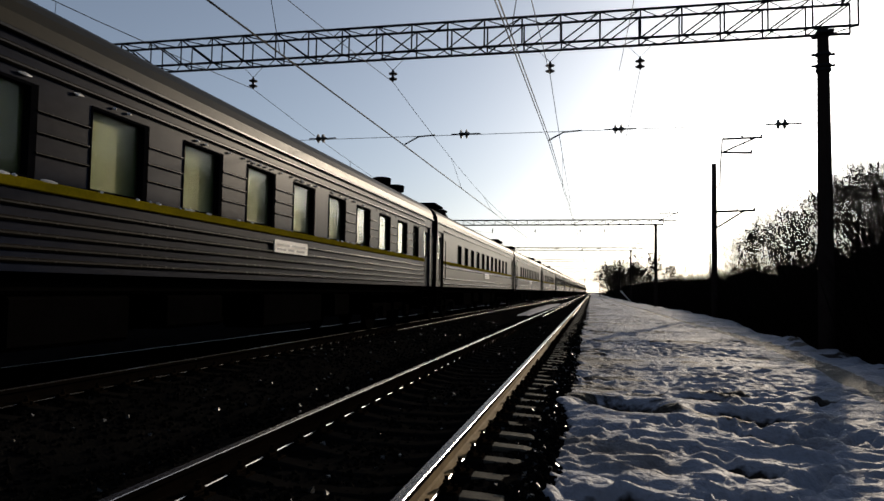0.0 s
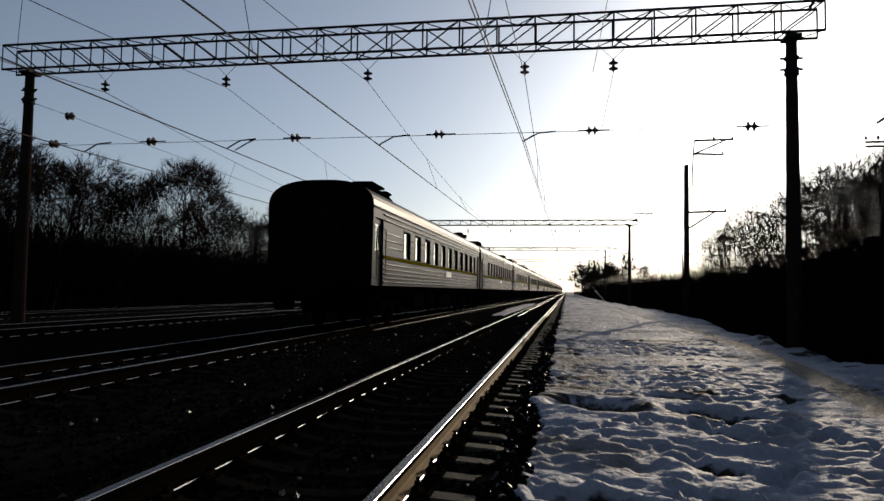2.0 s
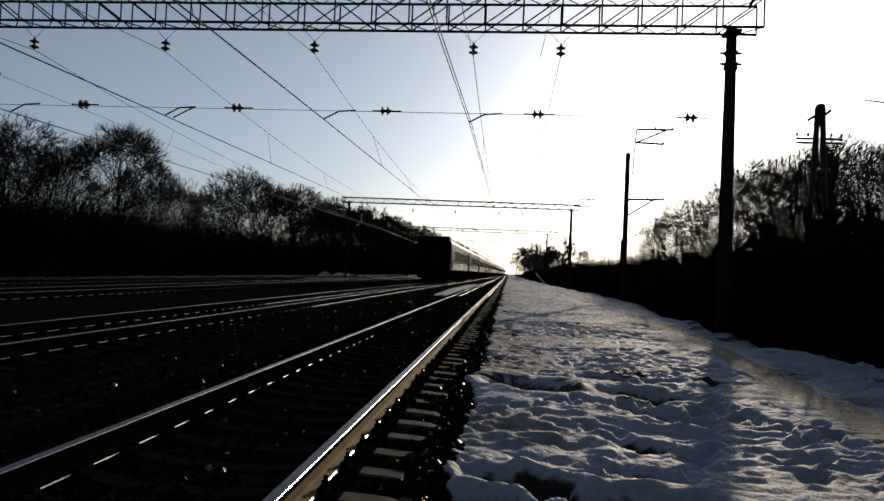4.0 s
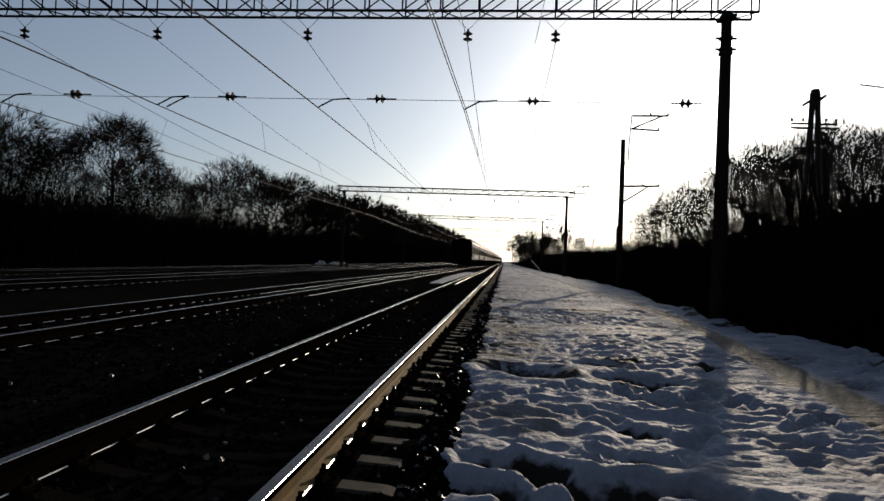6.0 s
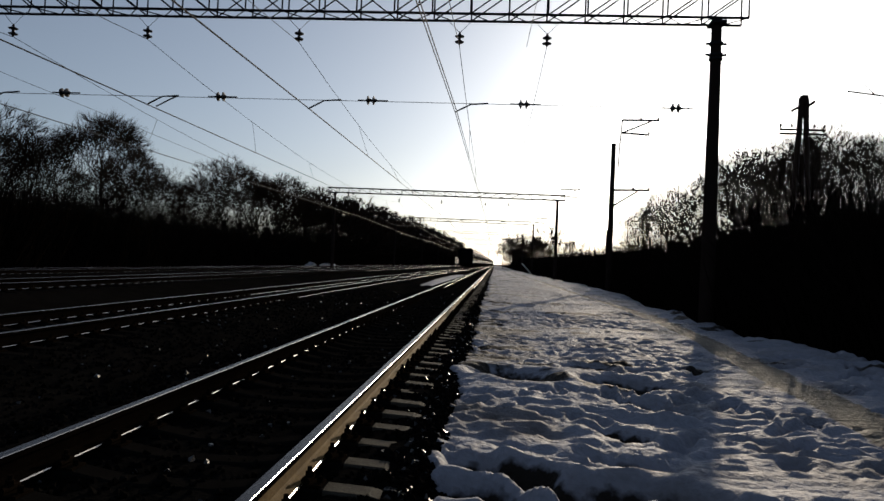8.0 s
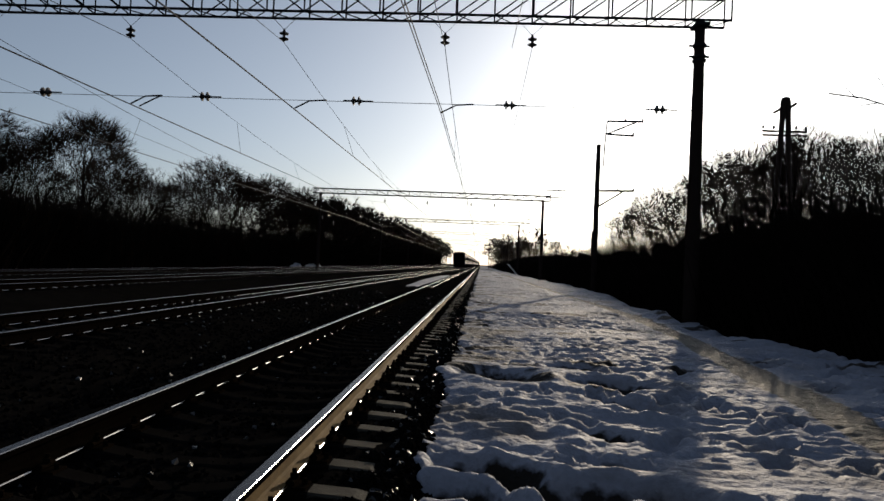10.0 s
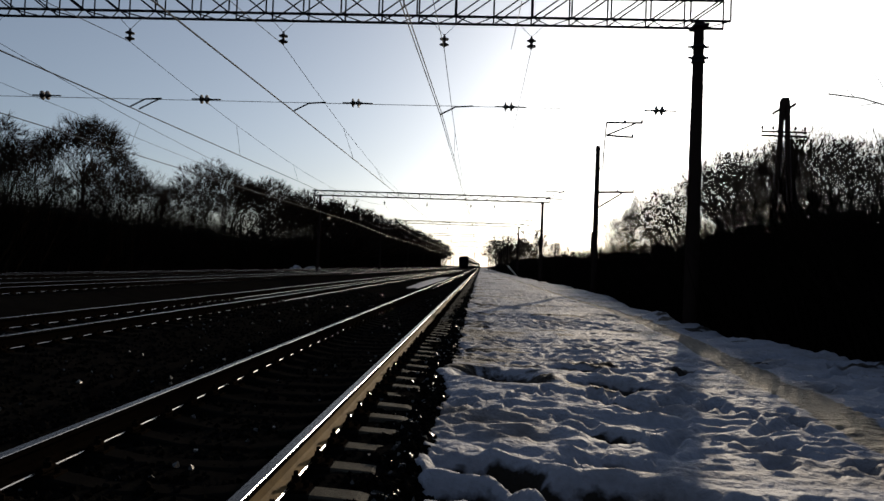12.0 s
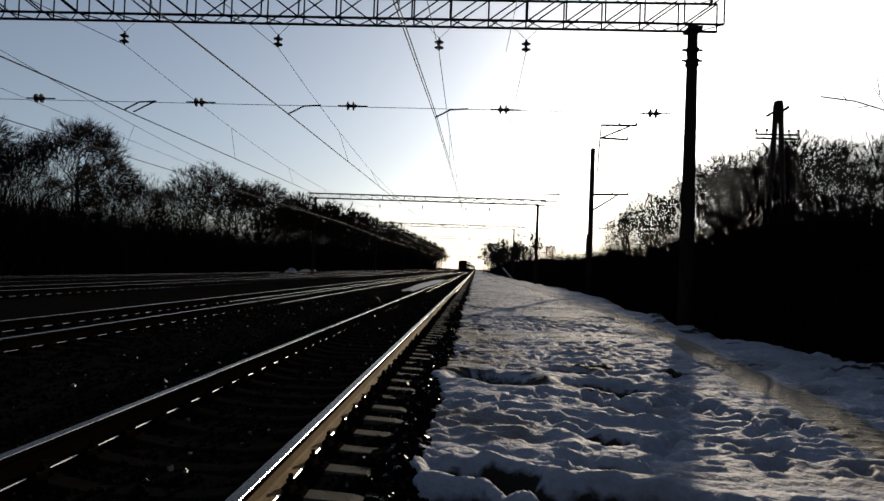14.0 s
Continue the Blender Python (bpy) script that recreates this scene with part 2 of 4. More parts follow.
def lattice_noise(x, y, size, seed):
    """Smooth value noise in -1..1 for arrays of places."""
    rng = np.random.RandomState(seed)
    g = rng.rand(256, 256) * 2 - 1
    u, v = x / size + 1000, y / size + 1000
    i, j = np.floor(u).astype(int), np.floor(v).astype(int)
    a, b = u - i, v - j
    a, b = a * a * (3 - 2 * a), b * b * (3 - 2 * b)
    at = lambda p, q: g[p % 256, q % 256]
    return (at(i, j) * (1 - a) + at(i + 1, j) * a) * (1 - b) + (at(i, j + 1) * (1 - a) + at(i + 1, j + 1) * a) * b


def sheet(name, xs, ys, height, mats, masks=()):
    """A ground sheet over a grid with the height given as a function of arrays."""
    X, Y = np.meshgrid(xs, ys)
    Z = height(X, Y)
    nx, ny = len(xs), len(ys)
    v = np.stack([X, Y, Z], -1).reshape(-1, 3)
    idx = np.arange(nx * ny).reshape(ny, nx)
    q = np.stack([idx[:-1, :-1], idx[:-1, 1:], idx[1:, 1:], idx[1:, :-1]], -1).reshape(-1, 4)
    me = bpy.data.meshes.new(name)
    me.from_pydata(v.tolist(), [], q.tolist())
    for m in mats:
        me.materials.append(m)
    for label, mask in masks:
        me.attributes.new(label, "FLOAT", "POINT").data.foreach_set("value", mask(X, Y).astype(np.float32).reshape(-1))
    me.polygons.foreach_set("use_smooth", [True] * len(q))
    me.update()
    return new(name, me)


# ---------------------------------------------------------------- ground
def drift(y):
    """How far the second track has moved over towards the first one."""
    return min(0.0085 * max(0.0, y - 40.0), 4.9)


TRACKS = [(-0.8, 0.0), (-5.8, 0.08), (-12.6, 0.15), (-20.6, 0.05)]   # centre and rail-top height


def ground_height(X, Y):
    return -0.85 + 0.10 * lattice_noise(X, Y, 6, 3) + 0.04 * lattice_noise(X, Y, 1.3, 4)


def steps(a, b, d0, growth):
    out, d = [a], d0
    while out[-1] < b:
        out.append(out[-1] + d)
        d *= growth
    return np.array(out)


far_x = np.concatenate([-steps(26, 2500, 1.5, 1.25)[::-1], np.arange(-24, 30, 1.5), steps(30, 2500, 1.5, 1.25)])
far_y = np.concatenate([-steps(10, 800, 2, 1.3)[::-1], np.arange(-8, 80, 1.5), steps(80, 4500, 2, 1.15)])
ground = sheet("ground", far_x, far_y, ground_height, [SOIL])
tagged(ground, "dark brown soil and dead grass beside the railway", "ground", kind="structure")


def bed_height(X, Y):
    """Ballast: a crown under each track, dips between, shoulders at both sides."""
    z = np.full_like(X, -0.62)
    for cx, top in TRACKS:
        d = np.abs(X - cx)
        z = np.maximum(z, top - 0.268 + 0.012 * np.clip((0.7 - d) / 0.2, 0, 1) + 0.045 * np.clip((d - 0.92) / 0.1, 0, 1) - np.clip((d - 1.5) / 1.6, 0, 1) * 0.42)
    side = np.clip((X - 0.75) / 0.9, 0, 1) * 0.5 + np.clip((-24.0 - X) / 2.0, 0, 1) * 0.6
    return z - side + 0.018 * lattice_noise(X, Y, 0.16, 7) + 0.02 * lattice_noise(X, Y, 0.7, 8)


bed_x = np.concatenate([np.arange(-27, -9, 0.5), np.arange(-9, 2.0, 0.11)])
bed_y = np.concatenate([np.arange(-60, 2, 2.0), np.arange(2, 22, 0.12), np.arange(22, 60, 0.5), steps(60, 3000, 1, 1.12)])
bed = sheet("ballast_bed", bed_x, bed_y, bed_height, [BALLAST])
tagged(bed, "near-black crushed-stone ballast under the tracks", "ballast", kind="structure")


# ---- snow strip beside the track, with footprints and a trodden path
PATH_Y = [0, 6, 8, 9.1, 11.5, 15.0, 18.6, 21.6, 24, 29, 39.6, 61.5, 85.8, 140, 400]
PATH_X = [4.6, 4.85, 5.05, 5.2, 5.36, 5.65, 5.93, 6.1, 6.2, 6.15, 5.85, 5.57, 5.27, 4.6, 3.5]
EDGE_Y = [-20, 8, 12, 14.1, 16.0, 16.8, 19.6, 24, 26, 28, 34, 38, 45, 48.5, 65, 75, 110, 229, 900]
EDGE_X = [12.5, 10.2, 8.7, 8.1, 7.9, 7.45, 7.25, 7.05, 7.25, 7.6, 8.0, 8.3, 8.45, 8.55, 8.9, 8.5, 7.6, 6.6, 6.0]
rng = np.random.RandomState(11)
PITS = []
for i in range(260):
    y = 3.0 + 22 * rng.rand() ** 1.5
    x = 0.95 + rng.rand() * 8.0
    PITS.append((x, y, 0.035 + 0.05 * rng.rand(), 0.07 + 0.12 * rng.rand(), 0.02 + 0.045 * rng.rand(), rng.rand() * 0.9 - 0.2))
for i in range(70):        # a line of footprints across the strip
    w = i / 69
    PITS.append((1.0 + 5.5 * w + 0.12 * rng.randn(), 8.6 + 0.7 * math.sin(5 * w) + 0.15 * rng.randn(), 0.07, 0.15, 0.09, 0.3 * rng.randn()))
for i in range(46):        # deep tracks close by
    PITS.append((0.9 + 3.6 * rng.rand(), 4.3 + 1.3 * rng.rand(), 0.07 + 0.05 * rng.rand(), 0.13 + 0.1 * rng.rand(), 0.11, 0.5 * rng.randn()))


for i in range(110):       # old footprints towards the path and on the bank
    PITS.append((2.6 + 6.0 * rng.rand(), 5.2 + 11.0 * rng.rand() ** 1.2, 0.08 + 0.06 * rng.rand(), 0.15 + 0.12 * rng.rand(), 0.10 + 0.07 * rng.rand(), 0.6 * rng.randn() - 0.6))
# large thawed hollows: place, half width and length, depth, turn
HOLLOWS = [(1.24, 6.14, 0.21, 0.31, 0.25, -1.5), (1.12, 5.6, 0.21, 0.29, 0.28, -1.4), (1.72, 5.87, 0.25, 0.5, 0.34, -1.94), (2.3, 5.8, 0.26, 0.48, 0.32, -1.8),
           (2.32, 6.57, 0.14, 0.3, 0.21, -1.7), (2.92, 8.84, 0.25, 0.48, 0.28, -1.8), (3.0, 10.1, 0.39, 0.54, 0.25, -1.4), (1.44, 10.4, 0.42, 0.46, 0.25, -1.2),
           (1.68, 9.9, 0.28, 0.36, 0.23, -1.4), (2.4, 7.5, 0.16, 0.31, 0.18, -1.8), (2.66, 11.6, 0.26, 0.36, 0.16, -1.2), (1.49, 6.3, 0.12, 0.24, 0.16, -1.4)]
PITS += HOLLOWS


def snow_height(X, Y):
    near = np.clip((75 - Y) / 55, 0.4, 1)
    cups = -np.sqrt(0.012 + lattice_noise(X * 0.42 + 0.3 * lattice_noise(X, Y, 0.5, 32), Y * 1.25, 0.42, 22) ** 2)
    small = -np.sqrt(0.008 + lattice_noise(X * 0.42 + 0.12 * lattice_noise(X, Y, 0.2, 33), Y * 1.35, 0.19, 23) ** 2)
    crust = 0.30 + 0.70 * np.clip(0.5 + 1.6 * lattice_noise(X, Y, 1.9, 34), 0, 1)
    z = -0.22 + 0.04 * lattice_noise(X, Y * 0.8, 1.7, 21) + near * crust * (0.074 * cups + 0.066 * small + 0.034 * lattice_noise(X * 0.6, Y * 1.3, 0.09, 24))
    for x, y, a, b, depth, turn in PITS:
        if abs(x - np.interp(y, PATH_Y, PATH_X)) < 0.42:
            continue
        m = (np.abs(X - x) < 0.9) & (np.abs(Y - y) < 0.9)
        if not m.any():
            continue
        dx, dy = X[m] - x, Y[m] - y
        c, s = math.cos(turn + 1.2), math.sin(turn + 1.2)
        r = ((dx * c + dy * s) / b) ** 2 + ((dy * c - dx * s) / a) ** 2
        z[m] += -depth * np.exp(-r ** 2) + 0.12 * depth * np.exp(-((np.sqrt(r) - 1.55) / 0.35) ** 2)
    px = np.interp(Y, PATH_Y, PATH_X)
    away = np.abs(X - px + 0.08 * lattice_noise(X, Y, 0.8, 25))
    z = np.where(away < 0.5, z + (-0.27 - z) * 0.75 * np.exp(-(away / 0.27) ** 4), z)
    # the bank at the foot of the gantry mast
    z += 0.30 * np.exp(-((X - 6.95) / 0.45) ** 2 - ((Y - 23.3) / 1.1) ** 2)
    z += 0.12 * np.clip((X - px - 0.4) / 2.0, 0, 1) * np.clip((30 - Y) / 10, 0, 1)
    # the bank beyond the path is broken up by old footprints
    bank = np.clip((X - px - 0.3) / 0.5, 0, 1) * np.clip((30 - Y) / 10, 0, 1)
    z += bank * (0.07 * cups + 0.05 * small + 0.05 * lattice_noise(X * 0.7, Y, 0.5, 36))
    # thin ragged edges against ballast and scrub
    left = 0.78 + 0.14 * lattice_noise(X * 0, Y, 0.7, 26) + 0.07 * lattice_noise(X * 0, Y, 0.2, 27)
    z -= np.clip((left - X) / 0.25, 0, 1) * 0.45
    ex = np.interp(Y, EDGE_Y, EDGE_X) + 0.5 * lattice_noise(X * 0, Y, 2.5, 28)
    z -= np.clip((X - ex) / 0.8, 0, 1.4) * 0.5
    return z


def path_mask(X, Y):
    px = np.interp(Y, PATH_Y, PATH_X)
    away = np.abs(X - px + 0.08 * lattice_noise(X, Y, 0.8, 25))
    grime = np.clip(0.3 + 0.5 * lattice_noise(X * 0.7, Y, 0.9, 42) + 0.3 * lattice_noise(X, Y, 0.3, 43), 0, 1) * np.clip((2.8 - X) / 1.8, 0, 1) * np.clip((Y - 6) / 6, 0, 1)
    return np.maximum(grime, np.clip(1.0 - (away - 0.20 + 0.10 * np.clip((Y - 20) / 15, 0, 1)) / 0.16, 0, 1))


def mud_shade_mask(X, Y):
    """Bare earth along a thawed strip and in the deep hollows, whose walls are blackened as shade."""
    soil = np.exp(-((Y - 10.2 - 0.35 * np.sin(X * 1.7)) / 0.5) ** 2) * np.clip((4.4 - X) / 1.5, 0, 1) + 0.6 * lattice_noise(X * 0.6, Y, 0.3, 31) + 0.4 * lattice_noise(X, Y, 0.8, 35)
    mask = np.clip((soil - 0.85) / 0.35, 0, 1)
    spots = lattice_noise(X * 0.45, Y, 0.28, 39) + 0.6 * lattice_noise(X * 0.6, Y, 1.1, 40) + 0.35 * np.clip((2.6 - X) / 1.5, 0, 1)
    mask = np.maximum(mask, np.clip((spots - 0.55) / 0.4, 0, 1) * np.clip((Y - 9) / 4, 0, 1))
    # the dark colour climbs the hollow walls, painting their shade
    for x, y, a, b, depth, turn in HOLLOWS:
        c, s = math.cos(turn + 1.2), math.sin(turn + 1.2)
        dx, dy = X - x, Y - y
        mask = np.maximum(mask, np.clip(1.5 - (((dx * c + dy * s) / b) ** 2 + ((dy * c - dx * s) / a) ** 2), 0, 1))
    edge = 0.80 + 0.14 * lattice_noise(X * 0, Y, 0.7, 26) + 0.07 * lattice_noise(X * 0, Y, 0.2, 27)
    return np.maximum(mask, np.clip((edge - X + 0.05) / 0.2, 0, 1))


snow_x = np.concatenate([np.arange(0.3, 5.0, 0.04), np.arange(5.0, 9, 0.05), np.arange(9, 14, 0.09)])
snow_y = np.concatenate([np.arange(-4, 3.2, 0.4), np.arange(3.2, 11, 0.04), np.arange(11, 20, 0.06), np.arange(20, 30, 0.09), np.arange(30, 70, 0.2), steps(70, 900, 0.8, 1.06)])
snow = sheet("snow_strip", snow_x, snow_y, snow_height, [SNOW], (("dirt", path_mask), ("mud_shade", mud_shade_mask)))
tagged(snow, "old greyish trampled snow with footprints beside the ballast", "snow", kind="structure")


def snow_patch(name, cx, cy, w, l, z, h, seed, label):
    xs, ys = np.linspace(-1, 1, 22), np.linspace(-1, 1, 60)
    def lift(X, Y):
        r = X ** 2 + Y ** 2 + 0.35 * lattice_noise(X, Y, 0.35, seed)
        return h * np.clip(1 - r, -0.6, 1) ** 1 * (1 + 0.5 * lattice_noise(X, Y, 0.15, seed + 1))
    ob = sheet(name, xs, ys, lift, [SNOW])
    ob.data.transform(Matrix.Diagonal((w / 2, l / 2, 1, 1)))
    ob.location = (cx, cy, z)
    return tagged(ob, label, "snow", kind="stuff")


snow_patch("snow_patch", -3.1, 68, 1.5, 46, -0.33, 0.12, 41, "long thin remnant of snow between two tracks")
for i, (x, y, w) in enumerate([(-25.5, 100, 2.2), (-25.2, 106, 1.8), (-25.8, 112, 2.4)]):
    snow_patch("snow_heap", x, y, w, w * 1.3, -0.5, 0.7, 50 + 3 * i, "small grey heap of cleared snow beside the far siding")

# ---------------------------------------------------------------- tracks
PITCH = 0.5435


def rail_shape(y0, y1, field):
    """Flat-bottomed rail, 180 mm high: foot, web, head; the running surface is polished."""
    ring = [(-0.075, -0.18), (0.075, -0.18), (0.075, -0.173), (0.069, -0.1665), (0.022, -0.148), (0.010, -0.132), (0.009, -0.055), (0.036, -0.040), (0.0365, -0.0035), (0.0330, 0.0),
            (-0.0330, 0.0), (-0.0365, -0.0035), (-0.036, -0.040), (-0.009, -0.055), (-0.010, -0.132), (-0.022, -0.148), (-0.069, -0.1665), (-0.075, -0.173)]
    s = Shape().prism(ring, y0, y1)
    n = len(ring)
    outer = {1: (1, 3, 4, 5, 6), -1: (12, 13, 14, 15, 17), 0: ()}[int(np.sign(field))]     # dusty field side, lightened as sunlit; oily gauge side, blackened as shaded
    # foot edges share the bright steel of the head corners, for a glint line
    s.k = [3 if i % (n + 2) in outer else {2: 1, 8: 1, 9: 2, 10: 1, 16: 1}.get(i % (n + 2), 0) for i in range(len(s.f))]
    return s


RAIL_MESH = {d: rail_shape(-60, 1500, d).mesh("rail", [RAIL_DARK_RUST, RAIL_TOP, RAIL_HEAD, RAIL_LIT_DUST]) for d in (-0.796, 0.796)}
# rails of the outer tracks: both sides blackened for the dimness towards the left
DARK_RAIL = rail_shape(-60, 1500, 0).mesh("rail", [RAIL_DARK_RUST, RAIL_TOP, RAIL_HEAD, RAIL_LIT_DUST])
bent = rail_shape(-60, 40, 0)
for a, b in ((40, 320), (320, 600)):
    piece = rail_shape(a, b, 0)
    o = len(bent.k)
    bent.add([(x + drift(y), y, z) for x, y, z in piece.v], piece.f)
    bent.k[o:] = piece.k
BENT_RAIL = bent.mesh("rail", [RAIL_DARK_RUST, RAIL_TOP, RAIL_HEAD, RAIL_LIT_DUST])


def sleeper_mesh(lit_end=False):
    """Prestressed sleeper: raised rail seats, sunken middle, sloping ends."""
    s = Shape()
    xs = [-1.35, -1.28, -1.0, -0.60, -0.30, 0.30, 0.60, 1.0, 1.28, 1.35]
    tops = [-0.035, -0.018, -0.004, 0.0, -0.045, -0.045, 0.0, -0.004, -0.018, -0.035]
    vs, fs = [], []
    for x, t in zip(xs, tops):
        vs += [(x, -0.135, -0.2), (x, -0.095, t - 0.012), (x, -0.08, t), (x, 0.08, t), (x, 0.095, t - 0.012), (x, 0.135, -0.2)]
    for i in range(len(xs) - 1):
        for j in range(5):
            fs.append((i * 6 + j, i * 6 + j + 1, i * 6 + j + 7, i * 6 + j + 6))
    fs += [tuple(range(5, -1, -1)), tuple(range(len(vs) - 6, len(vs)))]
    s.add(vs, fs)
    for i, f in enumerate(fs):         # the right-hand end is coloured as sunlit, the rest is darkened to near black
        if lit_end and min(vs[j][0] for j in f) >= 0.99:
            s.k[i] = 2
    return s


def fastening_mesh():
    """Ribbed base plate, two clamps with bolts and spring washers beside the rail foot."""
    s = Shape()
    s.box(-0.19, 0.19, -0.075, 0.075, 0.0, 0.016)
    for d in (-1, 1):
        s.box(*(sorted((d * 0.062, d * 0.118))), -0.07, 0.07, 0.016, 0.055, c=0.012)
        s.lathe([(0.026, 0.05), (0.026, 0.08), (0.015, 0.084), (0.015, 0.11)], (d * 0.098, 0, 0), n=6)
        s.lathe([(0.018, 0.016), (0.018, 0.05), (0.010, 0.055)], (d * 0.165, 0, 0), n=6)
    return s


SLEEPER = {c: sleeper_mesh(c).mesh("sleeper", [SLEEPER_DARK, CLIP, SLEEPER_LIT_END]) for c in (False, True)}
FASTENING = fastening_mesh().mesh("fastening", CLIP)


def track(i, cx, top, count, clips, far):
    root = new("railway_track")
    root.location = (cx, 0, top)
    tagged(root, "railway track with polished rails on concrete sleepers", "railway track", "parallel tracks", "structure")
    for d in (-0.796, 0.796):
        part("rail", RAIL_MESH[d] if i == 0 else (BENT_RAIL if i == 1 else DARK_RAIL), None, root, "steel rail with a polished running surface and rusty web", at=(d, 0, 0))
    start = 5.337 - 8 * PITCH
    for j in range(count):
        y = start + j * PITCH
        sl = part("sleeper", SLEEPER[i == 0], None, root, at=(random.uniform(-0.02, 0.02) + (drift(y) if i == 1 else 0), y + random.uniform(-0.012, 0.012), -0.198))
        sl.rotation_euler.z = random.uniform(-0.006, 0.006)
        if j < clips:
            for d in (-0.796, 0.796):
                part("fastening", FASTENING, None, sl, at=(d, 0, 0.001))
    rest = Shape()
    base = sleeper_mesh(i == 0)
    clip = fastening_mesh()
    y = start + count * PITCH
    while y < far:
        over = drift(y) if i == 1 else 0.0
        rest.add([(a + over, b + y, c - 0.198) for a, b, c in base.v], base.f)
        rest.k[-len(base.k):] = base.k
        if y < 70:
            for d in (-0.796, 0.796):
                rest.add([(a + d + over, b + y, c - 0.197) for a, b, c in clip.v], clip.f, 1)
        y += PITCH
    ob = part("far_sleepers", rest, [SLEEPER_DARK, CLIP, SLEEPER_LIT_END], root)
    tagged(ob, kind="stuff")
    return root


# loose stones over the near ballast
def stones(name, count, x0, x1, y0, y1, seed, mats=STONE, label="loose dark crushed stones of the ballast"):
    r = np.random.RandomState(seed)
    V, F = [], []
    base = np.array([(1, 0, -0.2), (-0.9, 0.3, -0.1), (0.1, 1, 0), (0.0, -1, 0.1), (0.2, 0.1, 0.9), (-0.1, 0, -0.8)])
    tri = [(0, 2, 4), (2, 1, 4), (1, 3, 4), (3, 0, 4), (2, 0, 5), (1, 2, 5), (3, 1, 5), (0, 3, 5)]
    X = x0 + (x1 - x0) * r.rand(count)
    Y = y0 + (y1 - y0) * r.rand(count) ** 1.6
    Z = bed_height(X, Y)
    for i in range(count):
        on = abs((Y[i] - 5.337) / PITCH - round((Y[i] - 5.337) / PITCH)) * PITCH < 0.15
        off = min(abs(X[i] - TRACKS[0][0]), abs(X[i] - TRACKS[1][0]))
        if on and 0.45 < off < 1.36:
            continue
        m = Euler((r.rand() * 6, r.rand() * 6, r.rand() * 6)).to_matrix()
        p = (base * (0.8 + 0.5 * r.rand(6, 3))) @ np.array(m).T * (0.018 + 0.020 * r.rand())
        o = len(V)
        V.extend((p + (X[i], Y[i], Z[i] + 0.006)).tolist())
        F.extend([(a + o, b + o, c + o) for a, b, c in tri])
    s = Shape()
    s.v, s.f, s.k = V, F, [0] * len(F)
    return tagged(new(name, s.mesh(name, mats)), label, "stones", kind="stuff")


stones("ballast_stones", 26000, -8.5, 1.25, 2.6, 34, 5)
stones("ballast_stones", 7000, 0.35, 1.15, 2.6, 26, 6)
stones("wet_stones", 700, -8.5, 1.2, 2.6, 34, 7, WET_STONE, "scattered wet stones glinting in the ballast")
stones("wet_stones", 500, 0.4, 1.1, 2.6, 20, 8, WET_STONE, "scattered wet stones glinting in the ballast")


# ---------------------------------------------------------------- overhead line
def truss(x0, x1, z0, z1, depth, bay, r):
    """The four chords of a lattice beam and its bracing, each a shape of its own."""
    chords, posts, diagonals, ties = [], [], [], []
    n = round((x1 - x0) / bay)
    xs = [x0 + (x1 - x0) * i / n for i in range(n + 1)]
    for y in (-depth / 2, depth / 2):
        for z in (z0, z1):
            chords.append(Shape().tube((x0, y, z), (x1, y, z), r, n=4))
        for i, x in enumerate(xs):
            posts.append(Shape().tube((x, y, z0), (x, y, z1), r * 0.62, n=4))
            if i < n:
                mid = abs(i + 0.5 - n / 2) < 2.2 and y > 0
                a, b = ((x, z1), (xs[i + 1], z0)) if (i < n / 2) != mid else ((x, z0), (xs[i + 1], z1))
                diagonals.append(Shape().tube((a[0], y, a[1]), (b[0], y, b[1]), r * 0.55, n=4))
    for z in (z0, z1):
        for i in range(n):
            half = (xs[i] + xs[i + 1]) / 2
            ties.append(Shape().tube((xs[i], -depth / 2, z), (half, depth / 2, z), r * 0.45, n=4))
            ties.append(Shape().tube((half, depth / 2, z), (xs[i + 1], -depth / 2, z), r * 0.45, n=4))
    return chords, posts, diagonals, ties


def mast_shape(height, r0, r1, foot=-1.2):
    return Shape().lathe([(r0, foot), (r0 + (r1 - r0) * 0.5, height * 0.5), (r1, height), (r1 * 0.6, height + 0.02)], n=14)


def insulator_shape(discs=2, axis="z", p=(0, 0, 0)):
    """A string of porcelain bells."""
    prof = [(0.018, 0.0)]
    for i in range(discs):
        h = 0.05 + 0.17 * i
        prof += [(0.045, h), (0.135, h + 0.03), (0.145, h + 0.055), (0.06, h + 0.09), (0.04, h + 0.13)]
    prof += [(0.018, 0.05 + 0.17 * discs + 0.02)]
    return Shape().lathe(prof, p, axis, 12)


HANG = [-14.44, -9.98, -5.13, -0.17, 2.46]      # messenger insulators along the first beam
CONTACT = [-15.1, -9.86, -4.70, -0.2]           # contact wires at the first gantry
BEFORE = [-15.6, -11.0, -5.5, -1.2]             # and at the supports before and after it
AFTER = [-14.0, -9.2, -4.25, 0.05]
BEAM_Z0, BEAM_Z1 = 8.65, 9.50
WIRE_Z, MESSENGER_Z, ROPE_Z = 5.74, 7.80, 6.05
GANTRY_Y = [21.8, 78.7, 127, 175, 224, 272, 321, 370, 420, 470]


